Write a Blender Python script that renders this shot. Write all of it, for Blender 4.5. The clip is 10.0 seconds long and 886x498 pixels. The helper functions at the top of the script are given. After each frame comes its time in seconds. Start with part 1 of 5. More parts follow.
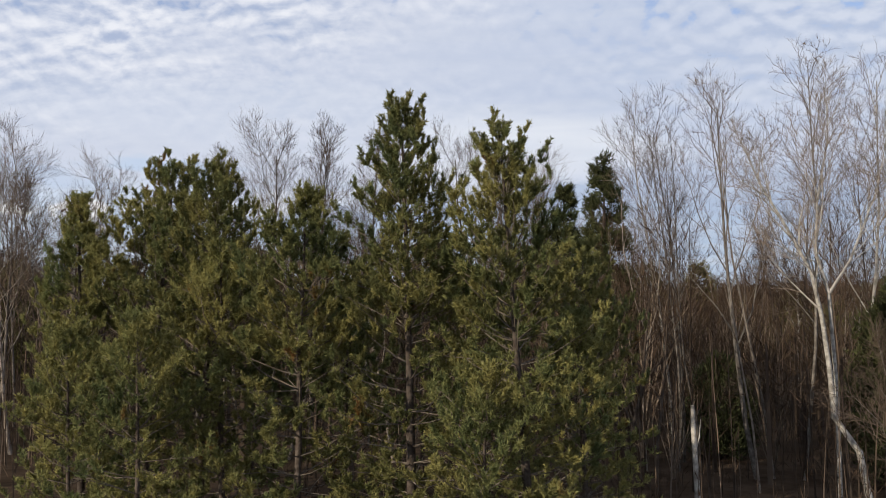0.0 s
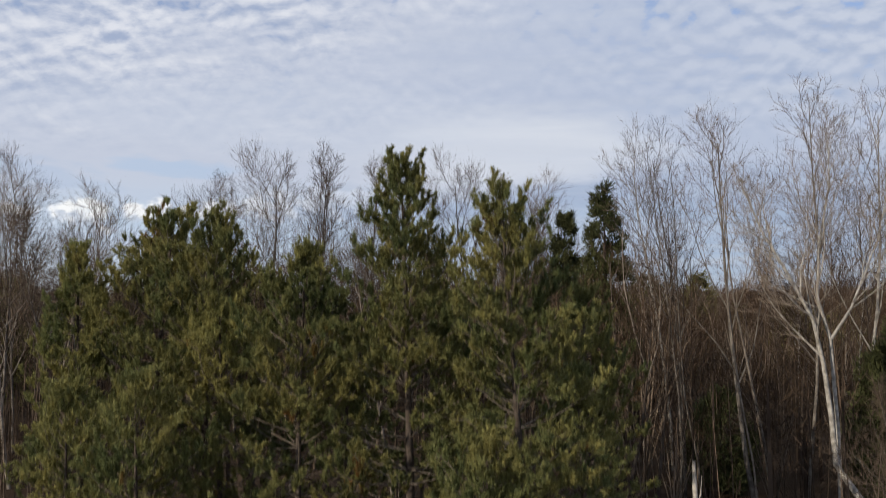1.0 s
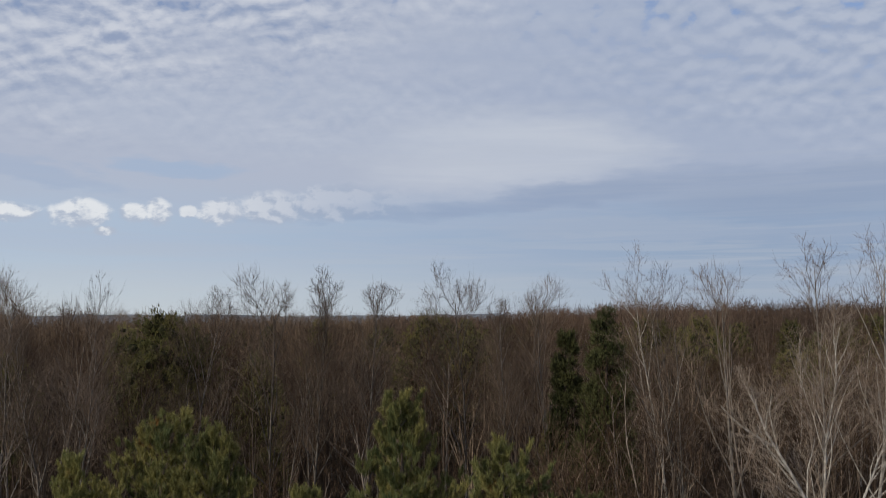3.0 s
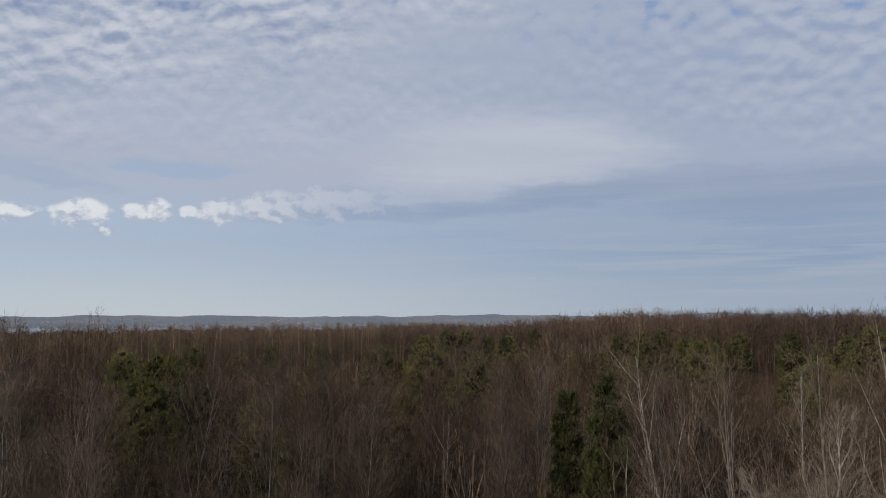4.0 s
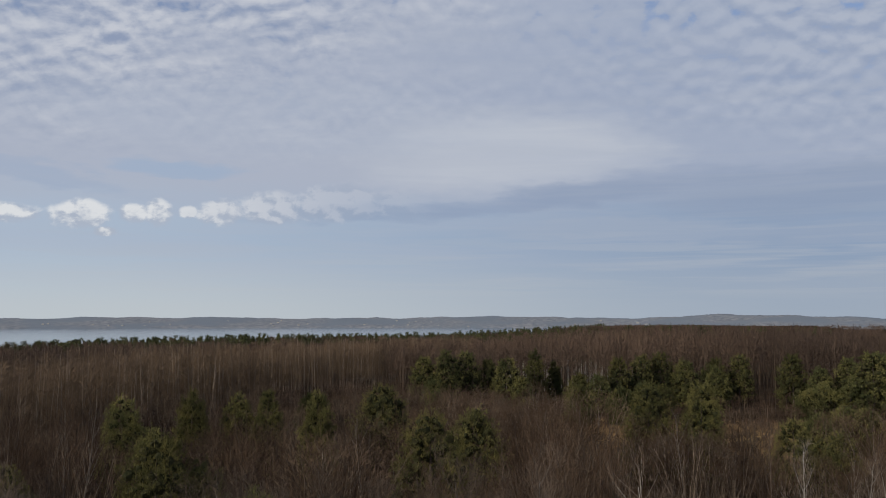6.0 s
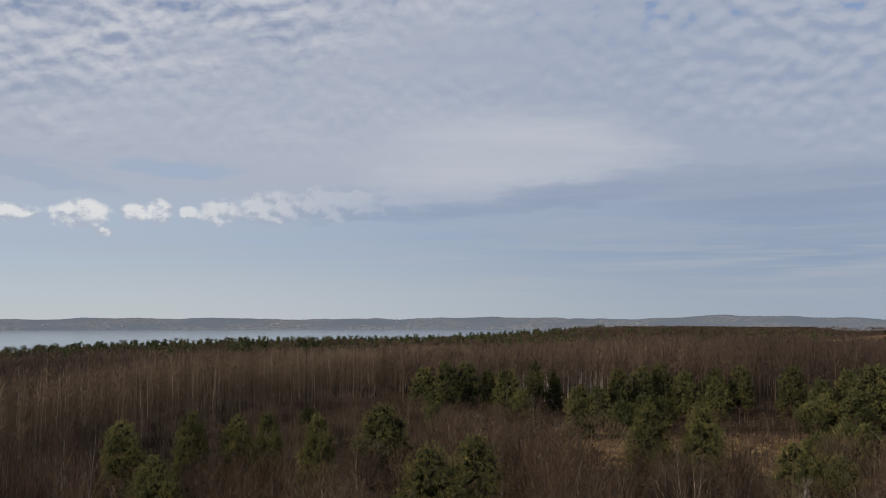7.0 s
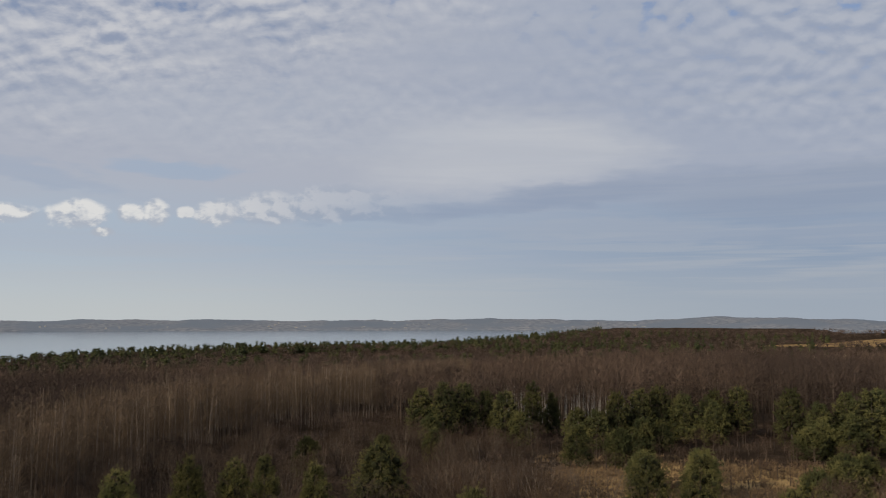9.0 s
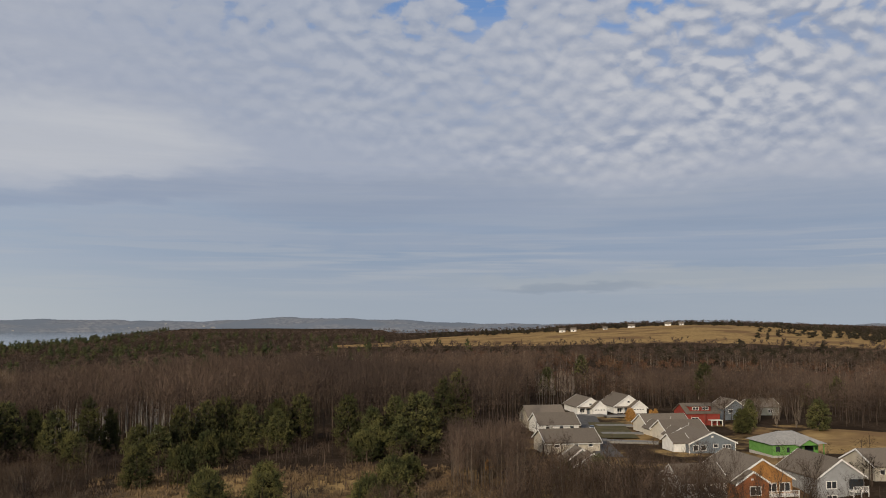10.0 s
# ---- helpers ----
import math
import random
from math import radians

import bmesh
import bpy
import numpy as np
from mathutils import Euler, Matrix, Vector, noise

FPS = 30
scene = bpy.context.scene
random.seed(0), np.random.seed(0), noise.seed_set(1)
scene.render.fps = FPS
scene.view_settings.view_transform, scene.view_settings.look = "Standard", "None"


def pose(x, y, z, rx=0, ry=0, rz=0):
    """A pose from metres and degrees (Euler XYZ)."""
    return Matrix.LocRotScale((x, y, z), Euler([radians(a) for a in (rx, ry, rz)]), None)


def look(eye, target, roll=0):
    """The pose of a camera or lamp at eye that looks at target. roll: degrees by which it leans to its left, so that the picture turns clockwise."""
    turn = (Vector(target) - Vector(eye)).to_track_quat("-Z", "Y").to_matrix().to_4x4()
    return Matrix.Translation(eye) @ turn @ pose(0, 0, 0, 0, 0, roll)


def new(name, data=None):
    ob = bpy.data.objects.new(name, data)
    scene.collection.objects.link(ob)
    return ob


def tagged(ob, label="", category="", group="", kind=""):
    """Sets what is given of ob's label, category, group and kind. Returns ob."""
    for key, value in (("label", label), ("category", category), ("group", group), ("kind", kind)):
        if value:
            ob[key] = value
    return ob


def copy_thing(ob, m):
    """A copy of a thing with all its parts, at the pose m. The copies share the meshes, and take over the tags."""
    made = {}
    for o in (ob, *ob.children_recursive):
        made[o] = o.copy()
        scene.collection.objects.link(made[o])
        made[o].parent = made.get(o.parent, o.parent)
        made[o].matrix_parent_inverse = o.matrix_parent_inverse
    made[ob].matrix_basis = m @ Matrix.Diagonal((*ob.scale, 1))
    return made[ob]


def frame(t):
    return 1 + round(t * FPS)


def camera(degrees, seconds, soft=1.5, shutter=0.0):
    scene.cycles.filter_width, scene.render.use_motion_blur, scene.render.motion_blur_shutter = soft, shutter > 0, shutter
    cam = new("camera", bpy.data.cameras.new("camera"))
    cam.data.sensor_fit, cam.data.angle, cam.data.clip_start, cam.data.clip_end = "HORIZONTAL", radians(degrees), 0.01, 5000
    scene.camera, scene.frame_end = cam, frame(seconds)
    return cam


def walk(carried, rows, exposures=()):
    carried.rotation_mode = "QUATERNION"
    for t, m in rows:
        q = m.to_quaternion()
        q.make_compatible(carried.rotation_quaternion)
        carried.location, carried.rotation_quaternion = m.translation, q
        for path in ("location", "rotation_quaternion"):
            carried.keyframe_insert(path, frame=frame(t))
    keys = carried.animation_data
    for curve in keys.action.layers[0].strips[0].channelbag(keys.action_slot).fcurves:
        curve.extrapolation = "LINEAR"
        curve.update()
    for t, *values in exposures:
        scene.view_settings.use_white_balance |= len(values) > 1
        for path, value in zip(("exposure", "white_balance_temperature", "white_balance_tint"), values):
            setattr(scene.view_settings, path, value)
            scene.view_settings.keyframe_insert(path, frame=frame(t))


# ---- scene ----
# ================= camera: a drone that climbs straight up, then turns right =================
cam = camera(54.3, 10.0, soft=1.0, shutter=0.7)
CLIMB = 3.4


def height(t):
    return 5.0 + (CLIMB * (t - 0.53) if t > 0.9 else CLIMB * 0.37 * (t / 0.9) ** 2.4)


PATH = [(t, pose(0, 0, height(t), 94.53 + 0.012 * t, 0, 0)) for t in (0, 0.3, 0.6, 0.9, 1.2, 2, 3, 4, 5, 6, 7, 8, 8.7)]
for t, yaw in ((9.0, -0.15), (9.1, -1.7), (9.2, -4.7), (9.3, -8.0), (9.5, -14.7), (9.7, -21.0), (9.9, -27.2), (9.95, -27.9), (10.0, -28.05)):
    PATH.append((t, pose(0, 0, height(t), 94.63, 0, yaw)))
walk(cam, PATH, exposures=[(0, 0.52, 6350, 10), (1, 0.33, 6250, 10), (2.5, 0.05, 6050, 10), (4.5, -0.09, 6050, 10), (7.5, -0.11, 6250, 10), (10, -0.13, 6440, 10)])

# ================= light: veiled low sun behind the left shoulder, altocumulus sky =================
SUN_DIR = Vector((-0.73, -0.56, 0.36)).normalized()
sun_data = bpy.data.lights.new("sun", "SUN")
sun_data.energy, sun_data.angle, sun_data.color = 3.8, radians(0.6), (1.0, 0.86, 0.66)
sun = new("sun", sun_data)
sun.matrix_world = look(SUN_DIR * 100, (0, 0, 0))

world = bpy.data.worlds.new("sky")
scene.world = world
world.use_nodes = True
wt = world.node_tree
wt.nodes.clear()


def node(tree, kind, **values):
    n = tree.nodes.new(kind)
    for key, value in values.items():
        setattr(n, key, value)
    return n


def put(tree, socket, value):
    if isinstance(value, bpy.types.NodeSocket):
        tree.links.new(value, socket)
    elif value is not None:
        socket.default_value = value


def calc(tree, op, a, b=None, c=None):
    n = node(tree, "ShaderNodeMath", operation=op)
    for i, v in enumerate((a, b, c)):
        put(tree, n.inputs[i], v)
    return n.outputs[0]


def ramp(tree, value, lo, hi, a=0.0, b=1.0):
    n = node(tree, "ShaderNodeMapRange", interpolation_type="SMOOTHSTEP")
    for i, v in enumerate((value, lo, hi, a, b)):
        put(tree, n.inputs[i], v)
    return n.outputs[0]


def noisy(tree, vector, scale, detail=3.0, rough=0.5, distortion=0.0):
    n = node(tree, "ShaderNodeTexNoise")
    put(tree, n.inputs["Vector"], vector)
    n.inputs["Scale"].default_value, n.inputs["Detail"].default_value = scale, detail
    n.inputs["Roughness"].default_value, n.inputs["Distortion"].default_value = rough, distortion
    return n.outputs["Fac"]


def blend(tree, fac, a, b, kind="MIX"):
    n = node(tree, "ShaderNodeMix", data_type="RGBA", blend_type=kind)
    put(tree, n.inputs[0], fac)
    put(tree, n.inputs[6], a)
    put(tree, n.inputs[7], b)
    return n.outputs[2]


def combine(tree, x, y, z):
    n = node(tree, "ShaderNodeCombineXYZ")
    for i, v in enumerate((x, y, z)):
        put(tree, n.inputs[i], v)
    return n.outputs[0]


way = node(wt, "ShaderNodeTexCoord").outputs["Generated"]
split = node(wt, "ShaderNodeSeparateXYZ")
wt.links.new(way, split.inputs[0])
wx, wy, wz = split.outputs
up = calc(wt, "MAXIMUM", wz, 0.0)
azimuth = calc(wt, "ARCTAN2", wx, wy)
clear = node(wt, "ShaderNodeTexSky", sky_type="NISHITA", sun_disc=False, sun_elevation=math.asin(SUN_DIR.z),
             sun_rotation=math.atan2(SUN_DIR.x, SUN_DIR.y), air_density=1.0, dust_density=0.4, ozone_density=2.0)
blue = blend(wt, 1.0, clear.outputs[0], (0.088, 0.098, 0.118, 1), "MULTIPLY")


def moved(vector, source, scale, amount):
    """A place on the sky, shifted by a noise of that scale."""
    n, less, more = node(wt, "ShaderNodeTexNoise"), node(wt, "ShaderNodeVectorMath", operation="MULTIPLY_ADD"), node(wt, "ShaderNodeVectorMath", operation="ADD")
    n.inputs["Scale"].default_value, n.inputs["Detail"].default_value = scale, 4.0
    wt.links.new(source, n.inputs["Vector"])
    wt.links.new(n.outputs["Color"], less.inputs[0])
    less.inputs[1].default_value, less.inputs[2].default_value = amount, [-0.5 * a for a in amount]
    wt.links.new(vector, more.inputs[0])
    wt.links.new(less.outputs[0], more.inputs[1])
    return more.outputs[0]


def sheet(lift):
    """The cloud sheet seen in perspective; lift slides the place a little way up the sky."""
    flat = calc(wt, "ADD", up, 0.42 + lift)
    plane = combine(wt, calc(wt, "DIVIDE", wx, flat), calc(wt, "DIVIDE", wy, flat), 0.0)
    return plane, moved(plane, plane, 9.0, (0.055, 0.055, 0.0))


def cloudlets(plane, bent):
    """Thickness of the altocumulus sheet: round heads in rows, with finer curls."""
    cells = node(wt, "ShaderNodeTexVoronoi", feature="SMOOTH_F1")
    cells.inputs["Scale"].default_value, cells.inputs["Smoothness"].default_value = 31.0, 0.6
    wt.links.new(bent, cells.inputs["Vector"])
    heads = calc(wt, "SUBTRACT", 1.0, cells.outputs["Distance"])
    rows = node(wt, "ShaderNodeMapping")
    rows.inputs["Rotation"].default_value, rows.inputs["Scale"].default_value = (0, 0, radians(-10)), (11.0, 36.0, 1.0)
    wt.links.new(bent, rows.inputs["Vector"])
    waves = noisy(wt, rows.outputs[0], 1.0, 3.0, 0.5)
    curls = noisy(wt, bent, 48.0, 5.0, 0.5)
    broad = noisy(wt, plane, 5.0, 2.0, 0.5)
    leftwards = ramp(wt, azimuth, -0.2, 0.35, 0.46, 0.10)
    body = calc(wt, "ADD", calc(wt, "MULTIPLY", heads, calc(wt, "SUBTRACT", 0.72, leftwards)), calc(wt, "MULTIPLY", waves, leftwards))
    return calc(wt, "ADD", calc(wt, "ADD", body, calc(wt, "MULTIPLY", curls, 0.5)), calc(wt, "MULTIPLY", calc(wt, "SUBTRACT", broad, 0.5), 0.8))


plane, bent = sheet(0.0)
thick = cloudlets(plane, bent)
above = cloudlets(*sheet(0.012))
relief = calc(wt, "SUBTRACT", thick, above)
# where the lumps stand out and where the veil is smooth
plain = ramp(wt, calc(wt, "ABSOLUTE", calc(wt, "SUBTRACT", azimuth, 0.03)), 0.05, 0.34, 0.42, 1.0)
crisp = calc(wt, "MULTIPLY", calc(wt, "MULTIPLY", plain, 1.2), calc(wt, "ADD", ramp(wt, up, 0.15, 0.30), ramp(wt, azimuth, 0.3, 0.65, 0.0, 0.35)))
crisp = calc(wt, "MULTIPLY", calc(wt, "MULTIPLY", crisp, ramp(wt, up, 0.12, 0.19)), ramp(wt, noisy(wt, plane, 3.2, 2.0), 0.36, 0.62, 0.45, 1.1))
tone = calc(wt, "ADD", calc(wt, "MULTIPLY", calc(wt, "SUBTRACT", thick, 0.63), 0.55), calc(wt, "MULTIPLY", relief, 0.95))
tone = calc(wt, "ADD", 0.5, calc(wt, "MULTIPLY", tone, crisp))
veil = blend(wt, ramp(wt, tone, 0.05, 0.95), (0.30, 0.348, 0.46, 1), (0.60, 0.605, 0.635, 1))
veil = blend(wt, calc(wt, "MULTIPLY", ramp(wt, azimuth, -0.1, 0.25, 0.0, 0.6), ramp(wt, azimuth, 0.42, 0.75, 1.0, 0.2)), veil, (0.36, 0.41, 0.515, 1))
gaps = calc(wt, "MULTIPLY", ramp(wt, thick, ramp(wt, azimuth, 0.3, 0.65, 0.50, 0.57), 0.36), calc(wt, "ADD", ramp(wt, up, 0.29, 0.36), calc(wt, "MULTIPLY", ramp(wt, up, 0.2, 0.3), 0.3)))
sky = blend(wt, calc(wt, "MULTIPLY", gaps, calc(wt, "MULTIPLY", plain, ramp(wt, azimuth, 0.25, 0.6, 0.5, 0.9))), veil, blue)

# large soft forms in the sheet, with frayed outlines
grain = combine(wt, calc(wt, "MULTIPLY", azimuth, 5.0), calc(wt, "MULTIPLY", up, 20.0), 3.3)
fray = moved(combine(wt, azimuth, up, 0.0), grain, 1.0, (0.16, 0.034, 0.0))
fine = moved(fray, grain, 6.0, (0.06, 0.018, 0.0))
pick = node(wt, "ShaderNodeSeparateXYZ")
wt.links.new(fine, pick.inputs[0])
fa, fu = pick.outputs[0], pick.outputs[1]
streak = noisy(wt, combine(wt, calc(wt, "MULTIPLY", azimuth, 3.2), calc(wt, "MULTIPLY", up, 46.0), 7.0), 1.0, 5.0, 0.6, 0.5)


def form(a0, u0, ra, ru, tilt=0.0, core=0.15):
    """1 inside a soft oval of the sky at that bearing and height, fading out at its frayed edge."""
    da = calc(wt, "SUBTRACT", fa, a0)
    du = calc(wt, "SUBTRACT", calc(wt, "SUBTRACT", fu, u0), calc(wt, "MULTIPLY", da, tilt))
    qa, qu = calc(wt, "DIVIDE", da, ra), calc(wt, "DIVIDE", du, ru)
    return ramp(wt, calc(wt, "ADD", calc(wt, "MULTIPLY", qa, qa), calc(wt, "MULTIPLY", qu, qu)), core, 1.6, 1.0, 0.0)


# clearer air below the sheet, streaked where the two meet
strip = blend(wt, ramp(wt, azimuth, -0.5, 0.45), (0.44, 0.52, 0.61, 1), (0.272, 0.352, 0.472, 1))
under = calc(wt, "MULTIPLY", ramp(wt, fu, 0.10, 0.165, 1.0, 0.0), ramp(wt, streak, 0.25, 0.7, 1.0, 0.62))
sky = blend(wt, under, sky, strip)
for a0, u0, ra, ru, tilt, share, colour in (
        (0.10, 0.275, 0.26, 0.05, 0.0, 0.5, (0.385, 0.425, 0.52, 1)), (0.08, 0.19, 0.17, 0.045, 0.05, 0.80, (0.56, 0.575, 0.61, 1)), (-0.20, 0.225, 0.30, 0.04, 0.0, 0.35, (0.47, 0.505, 0.575, 1)),
        (-0.47, 0.158, 0.13, 0.012, -0.16, 0.60, (0.36, 0.43, 0.545, 1)), (-0.31, 0.164, 0.07, 0.010, 0.0, 0.60, (0.335, 0.44, 0.58, 1)),
        (-0.09, 0.121, 0.15, 0.011, 0.03, 0.65, (0.31, 0.375, 0.49, 1)), (0.17, 0.140, 0.11, 0.018, 0.05, 0.75, (0.275, 0.335, 0.45, 1)), (0.06, 0.128, 0.10, 0.010, 0.06, 0.5, (0.30, 0.36, 0.475, 1)), (0.28, 0.158, 0.10, 0.014, -0.03, 0.45, (0.31, 0.365, 0.475, 1)),
        (0.44, 0.140, 0.20, 0.032, 0.0, 0.70, (0.295, 0.35, 0.455, 1)), (0.80, 0.125, 0.22, 0.028, 0.0, 0.5, (0.305, 0.36, 0.46, 1)),
        (0.20, 0.098, 0.16, 0.012, 0.0, 0.45, (0.41, 0.445, 0.51, 1)), (0.47, 0.088, 0.16, 0.012, 0.0, 0.40, (0.37, 0.41, 0.485, 1))):
    sky = blend(wt, calc(wt, "MULTIPLY", form(a0, u0, ra, ru, tilt), calc(wt, "MULTIPLY", ramp(wt, streak, 0.2, 0.7, 1.15, 0.7), share)), sky, colour)

# a low row of cumulus heads, sunlit to the left, passing into a soft grey-blue bank to the right
knots = combine(wt, calc(wt, "MULTIPLY", azimuth, 48.0), calc(wt, "MULTIPLY", up, 66.0), 4.2)
curl = noisy(wt, knots, 1.0, 4.0, 0.54, 0.25)
shadow_curl = noisy(wt, combine(wt, calc(wt, "MULTIPLY", calc(wt, "ADD", azimuth, 0.004), 48.0), calc(wt, "MULTIPLY", calc(wt, "ADD", up, 0.006), 66.0), 4.2), 1.0, 4.0, 0.54, 0.25)
foot = ramp(wt, azimuth, -0.50, 0.0, 0.1005, 0.117)
puff = -4.0
for middle, low, half, tall in ((-0.475, 0.0075, 0.036, 0.0095), (-0.398, 0.0085, 0.033, 0.0135), (-0.345, 0.0085, 0.018, 0.009), (-0.321, 0.0085, 0.016, 0.0125),
                                (-0.288, 0.0095, 0.010, 0.006), (-0.252, 0.0085, 0.030, 0.0125), (-0.195, 0.012, 0.045, 0.016), (-0.120, 0.016, 0.060, 0.018), (-0.04, 0.015, 0.06, 0.014), (-0.374, -0.011, 0.014, 0.0045)):
    qa = calc(wt, "DIVIDE", calc(wt, "SUBTRACT", azimuth, middle), half)
    qu = calc(wt, "DIVIDE", calc(wt, "SUBTRACT", calc(wt, "SUBTRACT", up, foot), low + 0.0015), tall * 1.22)
    far_out = calc(wt, "ADD", calc(wt, "MULTIPLY", qa, qa), calc(wt, "MULTIPLY", qu, qu))
    puff = calc(wt, "MAXIMUM", puff, calc(wt, "SUBTRACT", 1.0, far_out))
puff = calc(wt, "ADD", puff, calc(wt, "MULTIPLY", calc(wt, "SUBTRACT", curl, 0.5), 1.7))
lit = calc(wt, "ADD", calc(wt, "MULTIPLY", ramp(wt, calc(wt, "SUBTRACT", up, foot), -0.004, 0.020), 0.55), calc(wt, "MULTIPLY", calc(wt, "SUBTRACT", curl, shadow_curl), 3.0))
lit = calc(wt, "ADD", lit, calc(wt, "MULTIPLY", ramp(wt, puff, 0.1, 0.9), 0.35))
sunny = blend(wt, ramp(wt, azimuth, -0.36, -0.12), (0.80, 0.785, 0.755, 1), (0.53, 0.55, 0.60, 1))
dusky = blend(wt, ramp(wt, azimuth, -0.30, -0.05), (0.45, 0.485, 0.55, 1), (0.36, 0.41, 0.50, 1))
sky = blend(wt, calc(wt, "MULTIPLY", ramp(wt, puff, -0.25, 0.65), ramp(wt, azimuth, -0.20, 0.03, 0.92, 0.0)), sky, blend(wt, ramp(wt, lit, 0.05, 0.9), dusky, sunny))

# thin level wisps and the pale air at the horizon
wisps = noisy(wt, combine(wt, calc(wt, "MULTIPLY", azimuth, 4.5), calc(wt, "MULTIPLY", up, 110.0), 1.7), 1.0, 4.0, 0.55, 0.4)
wisp = calc(wt, "MULTIPLY", ramp(wt, up, 0.015, 0.035), ramp(wt, up, 0.06, 0.115, 1.0, 0.25))
sky = blend(wt, calc(wt, "MULTIPLY", calc(wt, "MULTIPLY", wisp, ramp(wt, azimuth, -0.3, 0.6, 0.35, 1.0)), ramp(wt, wisps, 0.44, 0.66, 0.0, 0.6)), sky, (0.47, 0.49, 0.525, 1))
sky = blend(wt, ramp(wt, up, 0.0, 0.095, 0.8, 0.0), sky, blend(wt, ramp(wt, azimuth, -0.4, 0.5), (0.58, 0.60, 0.58, 1), (0.385, 0.43, 0.48, 1)))
sky = blend(wt, calc(wt, "MULTIPLY", form(0.80, 0.046, 0.32, 0.012), 0.5), sky, (0.43, 0.455, 0.47, 1))
sky = blend(wt, calc(wt, "MULTIPLY", form(0.66, 0.037, 0.10, 0.007), 0.65), sky, (0.285, 0.335, 0.405, 1))
back = node(wt, "ShaderNodeBackground")
wt.links.new(sky, back.inputs[0])
wt.links.new(back.outputs[0], node(wt, "ShaderNodeOutputWorld").inputs[0])


# ================= materials =================
def material(name, colour, other=None, scale=1.0, rough=0.9, bump=0.0, bump_scale=8.0, per_object=0.0, per_island=0.0,
             patch=None, patch_scale=0.02, spec=0.06, thin=0.0, patch_at=(0.42, 0.62)):
    """A rough natural surface: two colours mixed by noise, with slow patches of a third and a light or dark turn of each object or piece."""
    m = bpy.data.materials.new(name)
    m.use_nodes = True
    t = m.node_tree
    b = t.nodes["Principled BSDF"]
    place = node(t, "ShaderNodeNewGeometry")
    c = (*colour, 1)
    if other:
        c = blend(t, ramp(t, noisy(t, place.outputs["Position"], scale, 5.0, 0.6), 0.35, 0.65), (*colour, 1), (*other, 1))
    if patch:
        c = blend(t, ramp(t, noisy(t, place.outputs["Position"], patch_scale, 3.0), *patch_at), c, (*patch, 1))
    if per_object:
        c = blend(t, 1.0, c, shade(t, node(t, "ShaderNodeObjectInfo").outputs["Random"], per_object), "MULTIPLY")
    if per_island:
        c = blend(t, 1.0, c, shade(t, place.outputs["Random Per Island"], per_island), "MULTIPLY")
    put(t, b.inputs["Base Color"], c)
    b.inputs["Roughness"].default_value = rough
    b.inputs["Specular IOR Level"].default_value = spec
    if thin:
        through_leaf, both = node(t, "ShaderNodeBsdfTranslucent"), node(t, "ShaderNodeMixShader")
        put(t, through_leaf.inputs[0], c)
        both.inputs[0].default_value = thin
        t.links.new(b.outputs[0], both.inputs[1])
        t.links.new(through_leaf.outputs[0], both.inputs[2])
        t.links.new(both.outputs[0], t.nodes["Material Output"].inputs[0])
    if bump:
        n = node(t, "ShaderNodeBump")
        n.inputs["Strength"].default_value = bump
        n.inputs["Distance"].default_value = 0.05
        t.links.new(noisy(t, place.outputs["Position"], bump_scale, 5.0, 0.6), n.inputs["Height"])
        t.links.new(n.outputs[0], b.inputs["Normal"])
    return m


def shade(t, value, amount):
    v = ramp(t, value, 0.0, 1.0, 1.0 - amount, 1.0 + amount)
    return combine(t, v, v, v)


M_NEEDLE = material("pine_needles", (0.112, 0.131, 0.052), (0.246, 0.224, 0.078), 0.5, rough=0.65, per_object=0.12, per_island=0.3, spec=0.15, thin=0.3,
                    patch=(0.19, 0.105, 0.035), patch_scale=0.7, patch_at=(0.66, 0.74))
M_DEAD = material("dead_branches", (0.09, 0.072, 0.058), (0.17, 0.145, 0.12), 3, per_object=0.15)
M_WOOD_BARK = material("wood_bark", (0.055, 0.042, 0.034), (0.105, 0.084, 0.068), 3, bump=0.4, bump_scale=18, per_object=0.3)
# maple stems, their brown lightened to carry the sun on them
M_FAN_SUNLIT = material("sunlit_stems", (0.085, 0.066, 0.05), (0.16, 0.127, 0.098), 1.5, per_object=0.25, per_island=0.2)
M_STEM = material("birch_stems", (0.22, 0.19, 0.16), (0.12, 0.10, 0.085), 4, per_object=0.2)
M_NEEDLE_FAR = material("conifer_needles", (0.080, 0.082, 0.032), (0.158, 0.142, 0.050), 0.3, rough=0.8, per_object=0.25, per_island=0.14, thin=0.2)
# near-black that puts shade into the inside of conifer crowns
M_CORE_SHADE = material("core_shade", (0.022, 0.025, 0.012), (0.038, 0.036, 0.017), 0.5)
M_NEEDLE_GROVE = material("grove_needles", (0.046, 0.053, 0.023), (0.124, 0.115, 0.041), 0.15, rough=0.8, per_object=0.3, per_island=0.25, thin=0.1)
M_HEDGE = material("hedge_trees", (0.030, 0.027, 0.018), (0.050, 0.040, 0.027), 0.03, per_island=0.2)
M_HEATH = material("heath", (0.085, 0.045, 0.030), (0.125, 0.075, 0.045), 0.02, per_island=0.25)
M_NEEDLE_DARK = material("shore_needles", (0.037, 0.045, 0.021), (0.064, 0.065, 0.026), 0.06, rough=0.8, per_island=0.3)
M_BARK = material("pine_bark", (0.050, 0.039, 0.032), (0.095, 0.078, 0.066), 6, bump=0.8, bump_scale=14, per_object=0.2)
